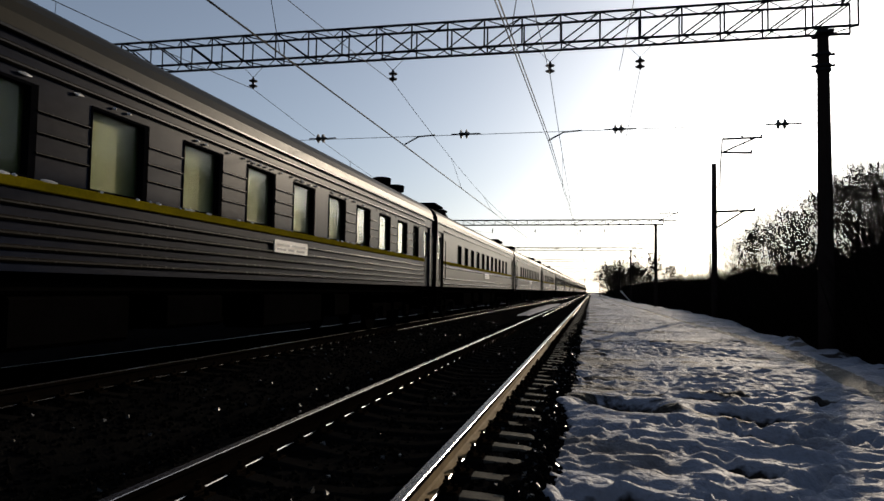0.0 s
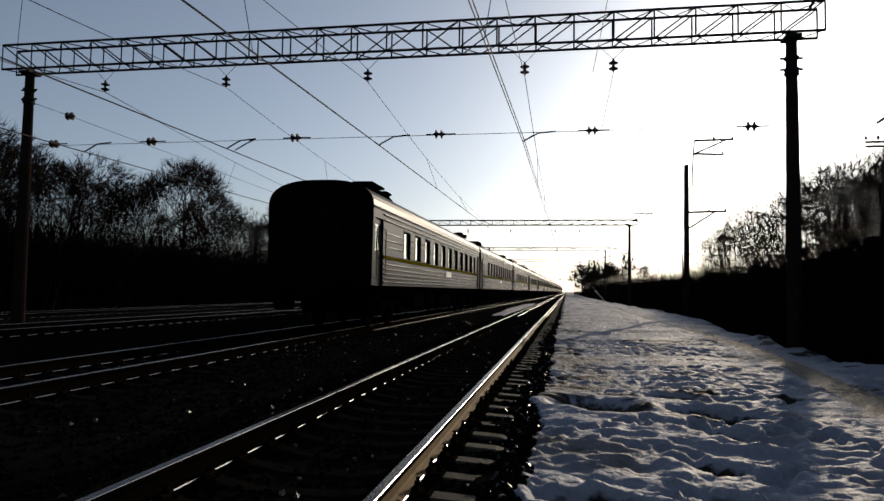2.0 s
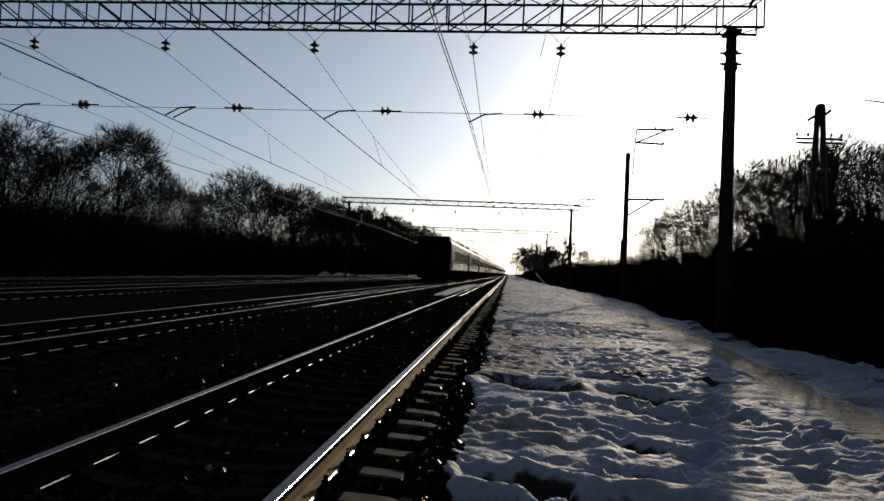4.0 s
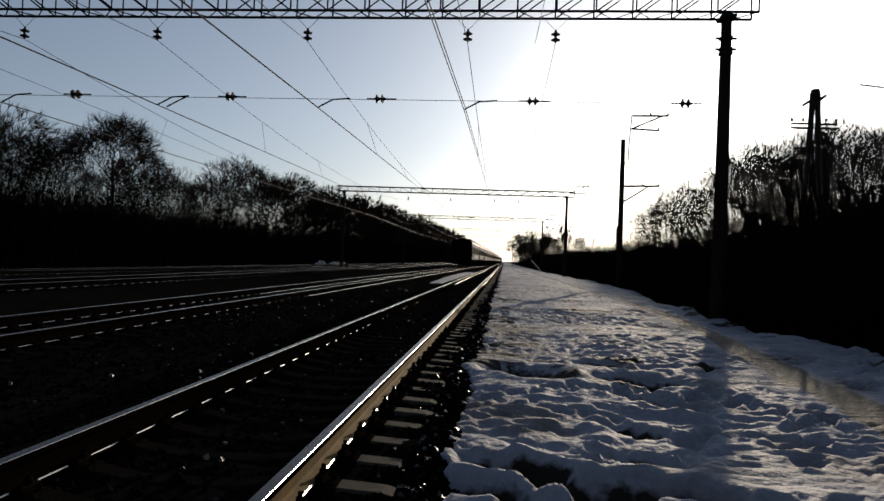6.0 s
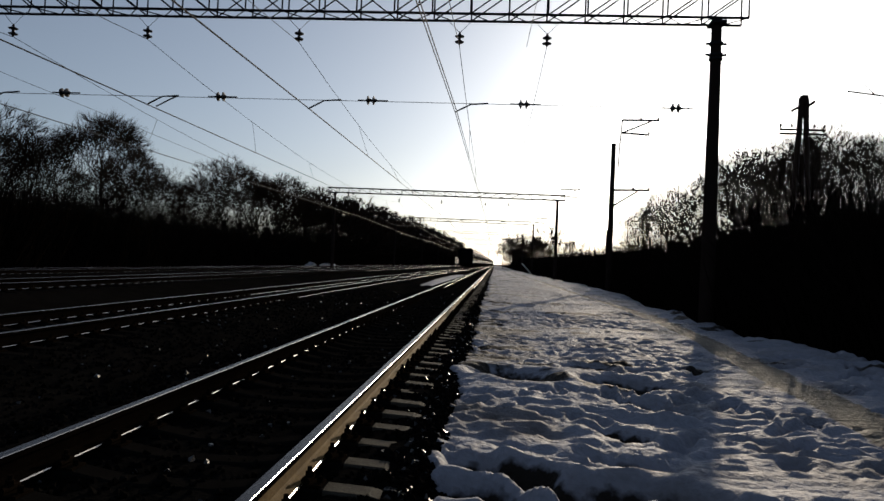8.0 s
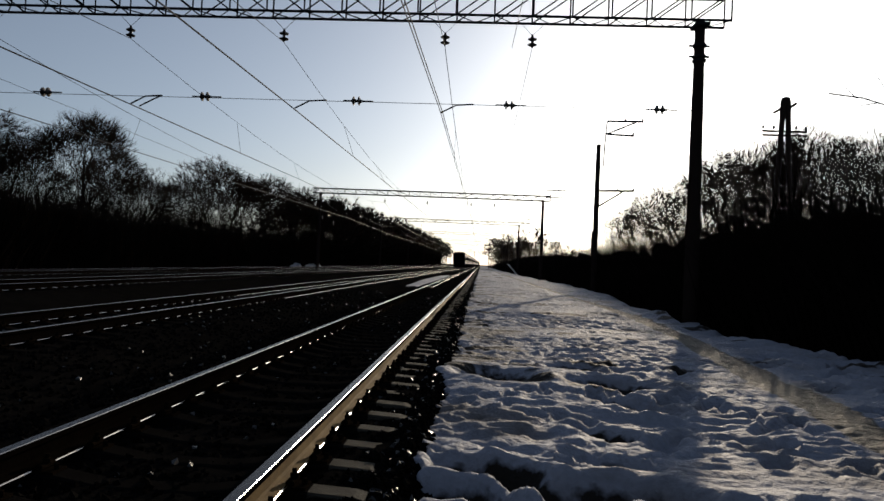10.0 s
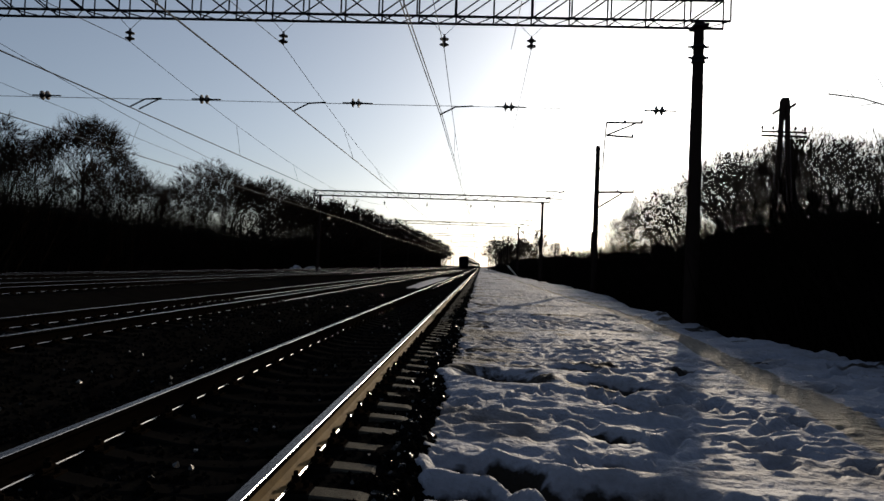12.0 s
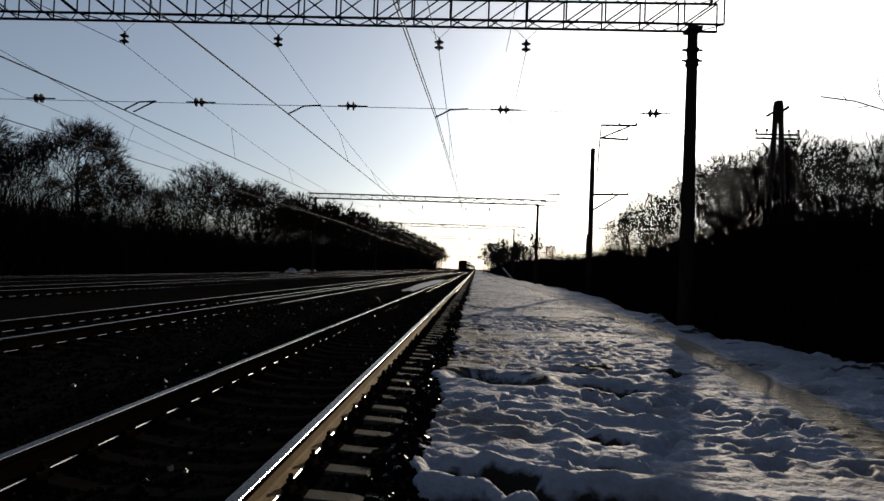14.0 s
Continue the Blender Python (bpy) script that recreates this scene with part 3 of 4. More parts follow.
def gantry(y, near, right=7.4, left=-17.4, level=0.0):
    root = new("catenary_gantry")
    root.location = (0, y, 0)
    tagged(root, "steel lattice gantry across the tracks on two round concrete masts", "gantry", "catenary gantries")
    for x in (left, right):
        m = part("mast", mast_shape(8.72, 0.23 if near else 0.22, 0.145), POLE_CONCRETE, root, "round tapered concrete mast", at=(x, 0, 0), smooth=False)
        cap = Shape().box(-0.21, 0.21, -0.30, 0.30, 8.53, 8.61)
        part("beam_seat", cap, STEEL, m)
        if near:
            for z in (7.95, 7.62, 7.5):
                part("band", Shape().lathe([(0.20, z), (0.20, z + 0.07)], n=14), STEEL, m)
            for d in (-1, 1):
                part("bolt", Shape().tube((d * 0.17, 0, 7.66), (d * 0.30, 0, 7.66), 0.035), STEEL, m)
                part("bolt", Shape().tube((d * 0.17, 0, 7.98), (d * 0.30, 0, 7.98), 0.035), STEEL, m)
    z1 = BEAM_Z1 if near else 9.20
    bay = 1.17 if near else 1.25
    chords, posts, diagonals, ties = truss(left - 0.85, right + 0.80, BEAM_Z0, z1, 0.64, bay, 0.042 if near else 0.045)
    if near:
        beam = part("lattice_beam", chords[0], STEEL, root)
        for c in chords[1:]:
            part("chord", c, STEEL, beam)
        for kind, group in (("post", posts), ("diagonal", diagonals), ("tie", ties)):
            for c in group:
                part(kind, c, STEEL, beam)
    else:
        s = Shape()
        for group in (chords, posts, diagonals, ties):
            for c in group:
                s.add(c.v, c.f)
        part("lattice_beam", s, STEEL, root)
    for x in HANG:
        ins = part("insulator", insulator_shape(2), PORCELAIN, root, "string of two brown porcelain bells", at=(x, 0, 7.80))
        wire = Shape().tube((0, 0, 0.38), (-0.42, 0.0, 0.8), 0.008, n=4).tube((0, 0, 0.38), (0.42, 0, 0.8), 0.008, n=4)
        part("hanger", wire, WIRE, ins)
    # fixing rope with its insulators and the steady arms
    part("fixing_rope", Shape().tube((left + 0.2, 0, ROPE_Z - 0.06), (right - 0.15, 0, ROPE_Z), 0.009, n=4), WIRE, root)
    for x in (-16.3, -12.6, -7.5, -2.78, 1.86, 6.32):
        part("insulator", insulator_shape(2, "x", (-0.2, 0, 0)), PORCELAIN, root, at=(x, 0, ROPE_Z))
        part("rod", Shape().tube((x - 0.42, 0, ROPE_Z), (x + 0.5, 0, ROPE_Z), 0.022), STEEL, root)
    for x in CONTACT:
        arm = Shape().chain([(x, 0, WIRE_Z + 0.03), (x + 0.45, 0, WIRE_Z + 0.27), (x + 0.98, 0, ROPE_Z)], 0.024, 6)
        part("steady_arm", arm, STEEL, root)
        if x == CONTACT[1]:
            part("steady_arm", Shape().chain([(x + 0.12, 0.3, WIRE_Z + 0.02), (x + 0.55, 0.3, WIRE_Z + 0.25), (x + 0.98, 0, ROPE_Z)], 0.022, 6), STEEL, root)
    if near:
        part("bracket_bar", Shape().tube((right + 0.7, 0, 9.90), (right + 2.2, 0, 9.95), 0.05, n=4), STEEL, root)
        part("bracket_brace", Shape().tube((right + 0.5, 0, 9.42), (right + 0.8, 0, 9.92), 0.045, n=4), STEEL, root)
    else:
        bracket_parts(root, right, z1 - 0.1, 2.2, 0.8)
    return root


def bracket_parts(root, x, z, reach, rise):
    """A feeder bracket: upright rod, top bar, slanting brace and lower bar with pin insulators."""
    part("bracket_bar", Shape().tube((x + 0.3, 0, z + rise), (x + 0.3 + reach, 0, z + rise), 0.06, n=4), STEEL, root)
    part("bracket_brace", Shape().tube((x + 0.35, 0, z), (x + 0.3 + reach * 0.8, 0, z + rise), 0.045, n=4), STEEL, root)
    part("bracket_bar", Shape().tube((x + 0.3, 0, z), (x + reach, 0, z - 0.02), 0.06, n=4), STEEL, root)
    for d in (0.5, 0.9):
        part("pin_insulator", Shape().lathe([(0.03, 0), (0.07, 0.06), (0.05, 0.16)], (x + 0.3 + reach * d, 0, z + rise + 0.03), n=8), PORCELAIN, root)


for i, gy in enumerate(GANTRY_Y):
    gantry(gy, i == 0, 7.4 if i == 0 else 7.86)


def wire_chain(y0, y1, ends, sag, x0, x1, count=14):
    pts = []
    for i in range(count + 1):
        w = i / count
        pts.append((x0 + (x1 - x0) * w, y0 + (y1 - y0) * w, ends - sag * 4 * w * (1 - w)))
    return pts


STATIONS = [-30.0] + GANTRY_Y
for k, x in enumerate(CONTACT):
    root = new("overhead_line")
    tagged(root, "contact wire hung by droppers from a sagging messenger cable", "overhead wire", "overhead lines")
    for a, (y0, y1) in enumerate(zip(STATIONS, STATIONS[1:])):
        m0, m1 = HANG[k] if a else HANG[k] + 0.1, HANG[k]
        span = wire_chain(y0, y1, MESSENGER_Z, 1.2, m0, m1)
        part("messenger_cable", Shape().chain(span, 0.011, 4), WIRE, root)
        at_support = lambda j: BEFORE[k] if j == 0 else (x if j % 2 else AFTER[k])
        c0, c1 = at_support(a), at_support(a + 1)
        z0, z1 = WIRE_Z + 0.12 * min(max(a - 1, 0), 1), WIRE_Z + 0.12 * min(a, 1)
        for off in ((0, 0.06) if k == 3 else (0,)):
            part("contact_wire", Shape().tube((c0 + off, y0, z0), (c1 + off, y1, z1), 0.012 if k == 3 else 0.019, n=5), WIRE, root)
        if a < 4:
            n = 5
            for j in range(1, n + 1):
                w = j / (n + 1)
                y = y0 + (y1 - y0) * w
                zt = MESSENGER_Z - 1.2 * 4 * w * (1 - w)
                part("dropper", Shape().tube((m0 + (m1 - m0) * w, y, zt), (c0 + (c1 - c0) * w, y, WIRE_Z), 0.008, n=4), WIRE, root)
anchor = new("anchor_wire")
tagged(anchor, "stay wire with an insulator from mast to contact line", "overhead wire")
part("wire", Shape().chain([(-17.3, 21.8, 7.55), (-16.3, 22.6, 7.2), (-15.3, 45, 6.5), (-14.6, 68, 6.0)], 0.009, 4), WIRE, anchor)
part("insulator", insulator_shape(2, "x", (-0.2, 0, 0)), PORCELAIN, anchor, at=(-16.3, 22.5, 7.2))
feeder = new("feeder_line")
tagged(feeder, "bare feeder cable hung below the gantries", "overhead wire")
for y0, y1 in zip(STATIONS, STATIONS[1:]):
    part("cable", Shape().chain(wire_chain(y0, y1, 7.80, 1.1, HANG[4], HANG[4] - 0.6), 0.009, 4), WIRE, feeder)


def feeder_mast(x, y, height):
    root = new("feeder_mast")
    root.location = (x, y, 0)
    tagged(root, "slender concrete mast with two steel side brackets", "utility pole")
    part("mast", mast_shape(height, 0.21, 0.15), POLE_CONCRETE, root)
    part("upright_rod", Shape().chain([(0.12, 0, 8.2), (0.36, 0, 8.2), (0.40, 0, 9.6), (0.52, 0, 11.38)], 0.045, 5), STEEL, root)
    part("bracket_bar", Shape().tube((0.52, 0, 11.38), (2.95, 0, 11.42), 0.07, n=4), STEEL, root)
    part("bracket_brace", Shape().tube((0.52, 0, 10.5), (2.45, 0, 11.36), 0.055, n=4), STEEL, root)
    part("bracket_bar", Shape().tube((0.52, 0, 10.5), (2.35, 0, 10.42), 0.07, n=4), STEEL, root)
    part("bracket_bar", Shape().tube((0.1, 0, 6.60), (2.50, 0, 6.67), 0.075, n=4), STEEL, root)
    part("bracket_brace", Shape().tube((0.15, 0, 5.55), (1.75, 0, 6.60), 0.06, n=4), STEEL, root)
    for d, z in ((1.75, 11.42), (2.9, 11.44), (2.3, 10.45), (1.4, 6.65), (2.45, 6.68)):
        part("pin_insulator", Shape().lathe([(0.03, 0), (0.07, 0.06), (0.05, 0.18)], (d, 0, z), n=8), PORCELAIN, root)
    return root


feeder_mast(8.89, 48.5, 9.75)


def a_pole(x, y, h):
    """Two tarred legs leaning together, cap beam, double cross-arm with pin insulators."""
    root = new("wooden_pole")
    root.location = (x, y, 0)
    tagged(root, "old tarred wooden A-shaped line pole with a cross-arm", "utility pole")
    for d in (-1, 1):
        part("leg", Shape().chain([(d * 0.66, 0, -0.9), (d * 0.20, 0, h - 2.6), (d * 0.11, 0, h - 0.15)], 0.13, 10), OLD_WOOD, root)
    part("cap", Shape().box(-0.17, 0.17, -0.12, 0.12, h - 0.35, h + 0.02, c=0.05), OLD_WOOD, root)
    part("stay_peg", Shape().tube((-0.55, 0, h - 0.75), (0.05, 0, h - 0.35), 0.07, n=6), OLD_WOOD, root)
    part("stay_peg", Shape().tube((0.0, 0, h - 0.65), (0.5, 0, h - 0.25), 0.07, n=6), OLD_WOOD, root)
    for z in (h - 1.64, h - 1.84):
        part("cross_arm", Shape().box(-1.0, 1.12, 0.12, 0.2, z, z + 0.09), OLD_WOOD, root)
    for d in (-0.96, -0.45, 0.6, 1.06):
        part("pin_insulator", Shape().lathe([(0.02, 0), (0.025, 0.09), (0.07, 0.1), (0.05, 0.24)], (d, 0.16, h - 1.56), n=8), PORCELAIN, root)
    return root


a_pole(15.53, 35.0, 9.88)
thin = new("utility_pole")
thin.location = (15.2, 90, 0)
tagged(thin, "thin weathered wooden pole among the bushes", "utility pole")
part("pole", Shape().tube((0, 0, -1), (0, 0, 6.2), 0.13, 0.10, n=8), OLD_WOOD, thin)


def signal(x, y, h, heads):
    root = new("railway_signal")
    root.location = (x, y, 0)
    tagged(root, "tall railway colour-light signal beside the track", "railway signal", "signals")
    part("mast", Shape().tube((0, 0, -0.6), (0, 0, h), 0.11, 0.09, n=8), STEEL, root)
    for z in heads:
        hd = part("signal_head", Shape().box(-0.3, 0.3, -0.12, 0.12, z, z + 1.0, c=0.1), SIGNAL_BLACK, root)
        for d in (0.25, 0.7):
            part("hood", Shape().tube((0, -0.12, z + d), (0, -0.34, z + d), 0.13, n=8), SIGNAL_BLACK, hd)
    part("ladder", Shape().tube((0.2, 0, 0), (0.12, 0, h - 0.5), 0.03, n=4).tube((-0.2, 0, 0), (-0.12, 0, h - 0.5), 0.03, n=4), STEEL, root)
    return root


signal(-2.9, 430, 10.2, (8.4, 6.4))
signal(4.0, 255, 8.0, (6.6, 5.2))
boom = new("leaning_beam")
boom.location = (6.3, 120, 0)
tagged(boom, "white-painted beam leaning beside the snow strip", "beam")
part("beam", Shape().tube((-0.5, 0, 1.55), (1.5, 0, -0.6), 0.09, n=6), WHITEWASH, boom)


# ---------------------------------------------------------------- trees and scrub
def grow(seed, height, reach, fork, limbs, levels, twigs, thick, lean=1.0):
    """A leafless tree: trunk and limbs in one shape, branches and twigs in the other. The trunk ends
    at the fork; its limbs part again and again inside a rounded crown of the given reach."""
    r = random.Random(seed)
    wood, crown = Shape(), Shape()
    low = height * fork
    mid = Vector((0, 0, low + (height - low) * 0.42))
    high = height - mid.z

    def inside(p):
        q = p - mid
        e = high if q.z > 0 else (mid.z - low) * 1.25 + 0.5
        return (q.x / reach) ** 2 + (q.y / reach) ** 2 + (q.z / e) ** 2

    def spike(p, q, radius):
        d = (q - p).normalized()
        a = d.orthogonal().normalized() * radius
        b = d.cross(a)
        crown.add([tuple(p + a), tuple(p - a * 0.5 + b * 0.87), tuple(p - a * 0.5 - b * 0.87), tuple(q)], [(0, 1, 3), (1, 2, 3), (2, 0, 3)])

    def turned(d, angle):
        side = d.orthogonal().normalized()
        side.rotate(Matrix.Rotation(r.uniform(0, 2 * math.pi), 3, d))
        return (d * math.cos(angle) + side * math.sin(angle)).normalized()

    def fan(p, d, count):
        for _ in range(count):
            w = turned(d, r.uniform(0.1, 0.65))
            w = (w + Vector((0, 0, 0.12))).normalized()
            spike(p, p + w * height * r.uniform(0.035, 0.085), 0.0085 * thick)

    def branch(p, d, length, radius, level):
        """One or two bent pieces with shoots, then a parting in two or three."""
        bend = r.uniform(0.05, 0.16)
        shape, n, pieces = (wood, 5, 2) if level < 2 else (crown, 3, 2 if level < 4 else 1)
        for k in range(pieces):
            d = (d + Vector((r.gauss(0, bend), r.gauss(0, bend), r.gauss(0.06, bend * 0.6)))).normalized()
            q = p + d * length / pieces
            end = max(radius * 0.84, 0.008 * thick)
            shape.tube(p, q, radius, end, n, caps=False)
            p, radius = q, end
        if level >= 3:
            fan(p, d, 1)
        if level >= levels or inside(p) > r.uniform(0.88, 1.12):
            fan(p, d, twigs)
            return
        count = 3 if r.random() < 0.45 else 2
        for k in range(count):
            w = turned(d, r.uniform(0.4, 0.85) if k else r.uniform(0.05, 0.35))
            branch(p, w, length * (r.uniform(0.5, 0.7) if level < 2 else r.uniform(0.66, 0.92)), radius * r.uniform(0.6, 0.78), level + 1)

    p, d, radius = Vector((0, 0, -0.9)), Vector((0, 0, 1)), height * 0.017
    rise = (low + 0.9 + (height - low) * 0.35) / 8
    spots = []
    for k in range(8):
        d = (d + Vector((r.gauss(0, 0.04), r.gauss(0, 0.04), 0))).normalized()
        q = p + d * rise
        wood.tube(p, q, radius, radius * 0.92, 8, caps=False)
        p, radius = q, radius * 0.92
        spots.append((q, radius))
    first = next(k for k, (q, w) in enumerate(spots) if q.z > low * 0.8 or k == 6)
    for k in range(limbs):
        u = k / (limbs - 1)                    # from the top of the trunk down
        q, w = spots[round(7 + (first - 7) * max(0, u - 0.25) / 0.75)]
        a = 2.4 * k + r.uniform(-0.4, 0.4)
        tilt = (0.42 + 0.9 * u ** 0.9) * (1.0 if k % 5 else 0.3) * lean * r.uniform(0.85, 1.15)
        way = Vector((math.sin(tilt) * math.cos(a), math.sin(tilt) * math.sin(a), math.cos(tilt)))
        branch(q, way, (height - low) * r.uniform(0.22, 0.32), w * r.uniform(0.45, 0.62), 1)
    f = height / max(v[2] for v in crown.v)
    for shape in (wood, crown):
        shape.v = [(a * f, b * f, c * f) for a, b, c in shape.v]
    return wood, crown


TREE_KINDS = []
for seed, h, reach, fork, limbs, levels, twigs, thick, lean in [
        (1, 16.4, 5.0, 0.34, 18, 7, 4, 2.0, 1.1), (2, 13, 5.0, 0.16, 16, 6, 4, 2.4, 1.1), (3, 11, 4.8, 0.12, 15, 6, 3, 1.25, 1.0), (4, 10, 4.2, 0.1, 15, 6, 3, 1.25, 0.95),
        (5, 12, 5.0, 0.12, 12, 4, 6, 5.2, 1.1), (6, 12, 4.6, 0.08, 12, 4, 6, 5.2, 1.0), (7, 11, 5.2, 0.1, 12, 4, 6, 5.2, 1.15)]:
    w, c = grow(seed, h, reach, fork, limbs, levels, twigs, thick, lean)
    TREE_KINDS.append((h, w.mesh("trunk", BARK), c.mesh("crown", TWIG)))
SHRUB_KINDS = []


def shrub_mesh(seed, h, stems):
    r = random.Random(seed)
    s = Shape()
    for _ in range(stems):
        p = Vector((r.gauss(0, 0.5), r.gauss(0, 0.5), -0.9))
        d = Vector((r.gauss(0, 0.28), r.gauss(0, 0.28), 1)).normalized()
        length = h * r.uniform(0.6, 1.1)
        rad = 0.02 + 0.012 * r.random()
        for i in range(4):
            q = p + d * length / 4
            s.tube(p, q, rad, rad * 0.7, 3, caps=False)
            for _ in range(4):
                w = (d + Vector((r.gauss(0, 0.55), r.gauss(0, 0.55), r.gauss(0.1, 0.3)))).normalized()
                e = p.lerp(q, r.random())
                f = e + w * length * r.uniform(0.12, 0.3)
                s.tube(e, f, rad * 0.5, 0.004, 3, caps=False)
                g = (w + Vector((r.gauss(0, 0.6), r.gauss(0, 0.6), r.gauss(0.1, 0.4)))).normalized()
                s.tube(e.lerp(f, 0.6), e.lerp(f, 0.6) + g * length * 0.13, rad * 0.3, 0.003, 3, caps=False)
            d = (d + Vector((r.gauss(0, 0.12), r.gauss(0, 0.12), 0))).normalized()
            p, rad = q, rad * 0.7
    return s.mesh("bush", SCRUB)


for i in range(4):
    SHRUB_KINDS.append(shrub_mesh(90 + i, 3.6, 15))


def tree(x, y, height, kind, turn, label="leafless deciduous tree with a dense crown of fine twigs", z=0.0, wide=1.0):
    h, trunk, crown = TREE_KINDS[kind % len(TREE_KINDS)]
    s = height / h
    root = new("tree")
    root.matrix_basis = pose(x, y, z, 0, 0, turn) @ Matrix.Diagonal((s * wide, s * wide, s, 1))
    tagged(root, label, "tree", "bare trees")
    part("trunk", trunk, None, root)
    part("crown", crown, None, root)
    return root


def bush(x, y, height, kind, turn, wide=1.0):
    s = height / 3.6
    ob = new("bush", SHRUB_KINDS[kind % len(SHRUB_KINDS)])
    ob.matrix_basis = pose(x, y, 0, 0, 0, turn) @ Matrix.Diagonal((s * wide, s * wide, s, 1))
    return tagged(ob, "leafless brown bush of dense upright twigs", "bush", "bare bushes")


def thicket(name, count, place, seed, label):
    """Undergrowth: slender crossing stems, thick as hatching, as one body of stuff."""
    r = np.random.RandomState(seed)
    P, H = place(r, count)
    lean = r.randn(count, 2) * 0.28
    wid = 0.03 + 0.06 * r.rand(count)
    ang = r.rand(count) * math.pi
    side = np.stack([np.cos(ang) * wid, np.sin(ang) * wid, np.zeros(count)], -1)
    tip = P + np.stack([lean[:, 0] * H, lean[:, 1] * H, H], -1)
    other = np.stack([-np.sin(ang) * wid, np.cos(ang) * wid, np.zeros(count)], -1)
    V = np.stack([P - side, P + side, P + other, tip], 1).reshape(-1, 3)
    b = np.arange(count) * 4
    F = np.concatenate([np.stack([b, b + 1, b + 3], -1), np.stack([b + 1, b + 2, b + 3], -1), np.stack([b + 2, b, b + 3], -1)])
    me = bpy.data.meshes.new(name)
    me.from_pydata(V.tolist(), [], F.tolist())
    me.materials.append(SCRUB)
    return tagged(new(name, me), label, "undergrowth", kind="stuff")


def left_place(r, n):
    y = 8 + 420 * r.rand(n) ** 1.5
    x = -27.5 + 3.8 * np.clip((y - 95) / 40, 0, 1) - 20 * r.rand(n) ** 1.2
    h = (4.7 + 3.0 * r.rand(n) ** 1.8) * (1.0 + 0.30 * lattice_noise(x, y, 7, 61) + 0.18 * lattice_noise(x, y, 2.2, 63))
    return np.stack([x, y, np.full(n, -0.9)], -1), h


def right_place(r, n):
    y = -40 + 376 * np.where(r.rand(n) < 0.15, 0.13 * r.rand(n), 0.122 + 0.878 * r.rand(n) ** 1.7)
    ex = np.interp(y, EDGE_Y, EDGE_X) + 0.9
    x = ex + 16 * r.rand(n) ** 1.3
    h = (0.8 + (1.0 + 1.8 * np.clip((x - ex) / 3, 0, 1)) * r.rand(n) ** 2.2) * (1.0 + 0.35 * lattice_noise(x, y, 5, 62) + 0.25 * lattice_noise(x, y, 1.6, 64)) + 0.19 * np.clip(x - ex, 0, 12) + 0.8 + 1.9 * np.exp(-((x - 13.5) / 3.2) ** 2 - ((y - 31) / 7) ** 2)
    return np.stack([x, y, np.full(n, -0.9)], -1), h


thicket("undergrowth", 75000, left_place, 71, "dense dark leafless undergrowth along the edge of the wood")
thicket("undergrowth", 85000, right_place, 72, "dense dark leafless undergrowth beside the snow strip")


def verge_place(r, n):
    y = 6 + 44 * r.rand(n)
    x = np.interp(y, EDGE_Y, EDGE_X) + 0.9 + 5.0 * r.rand(n) ** 1.1
    h = (1.0 + 1.0 * r.rand(n) ** 1.5 + np.where(y < 23, 1.1, 0.5) * np.clip(x - np.interp(y, EDGE_Y, EDGE_X) - 0.9, 0, 1.6)) * (1.0 + 0.25 * lattice_noise(x, y, 2.5, 65))
    return np.stack([x, y, np.full(n, -0.9)], -1), h + 0.12 * np.clip(x - 8, 0, 6)


thicket("undergrowth", 45000, verge_place, 73, "dense tangle of dead stalks at the edge of the snow")

R = random.Random(5)
# the big tree and its neighbours on the far side of the tracks
tree(-40.2, 70, 16.3, 0, 20, "large spreading leafless tree standing above the wood", wide=1.05)
for x, yy, h, k in [(-42.6, 68, 13.6, 1), (-34.2, 65, 11.0, 1), (-32.0, 66, 10.0, 2), (-37.0, 73, 10.8, 1), (-44.6, 61, 14.6, 1), (-42.8, 63, 12.6, 1), (-47, 60, 14.0, 1), (-39.5, 60, 9.6, 2),
                   (-47, 54, 15.0, 1), (-44, 47, 14.0, 1), (-40, 40, 12.5, 1), (-34, 33, 10.5, 2), (-30.5, 31, 11.5, 1), (-36, 27, 13, 1), (-31, 24, 12, 3),
                   (-38, 80, 10.6, 2), (-33, 76, 9.0, 3), (-36, 88, 12.0, 2), (-31, 84, 9.6, 3), (-37, 95, 15.4, 1), (-31, 94, 12.6, 2), (-38, 104, 15.5, 1), (-32, 105, 14.2, 1), (-29.5, 113, 13.8, 2), (-34, 114, 15.4, 1), (-30, 122, 14.5, 3), (-34, 99, 13.2, 1)]:
    tree(x, yy, h, k, R.uniform(0, 360), wide=1.1)
y = 126.0
while y < 520:
    for row in range(3):
        x = -24.8 - 5.0 * row - R.uniform(0, 3.0)
        tree(x, y + R.uniform(-3, 3), R.uniform(12.5, 15.0) + row * 0.6 + 2.5 * min(max((y - 180) / 150, 0), 1), 4 + R.randrange(3), R.uniform(0, 360), wide=R.uniform(1.0, 1.25))
    y += 5.5 + y * 0.018
y = 12.0
while y < 330:
    bush(-27 - R.uniform(0, 5), y, R.uniform(4.0, 6.5), R.randrange(4), R.uniform(0, 360), 1.3)
    y += 3.2 + y * 0.03
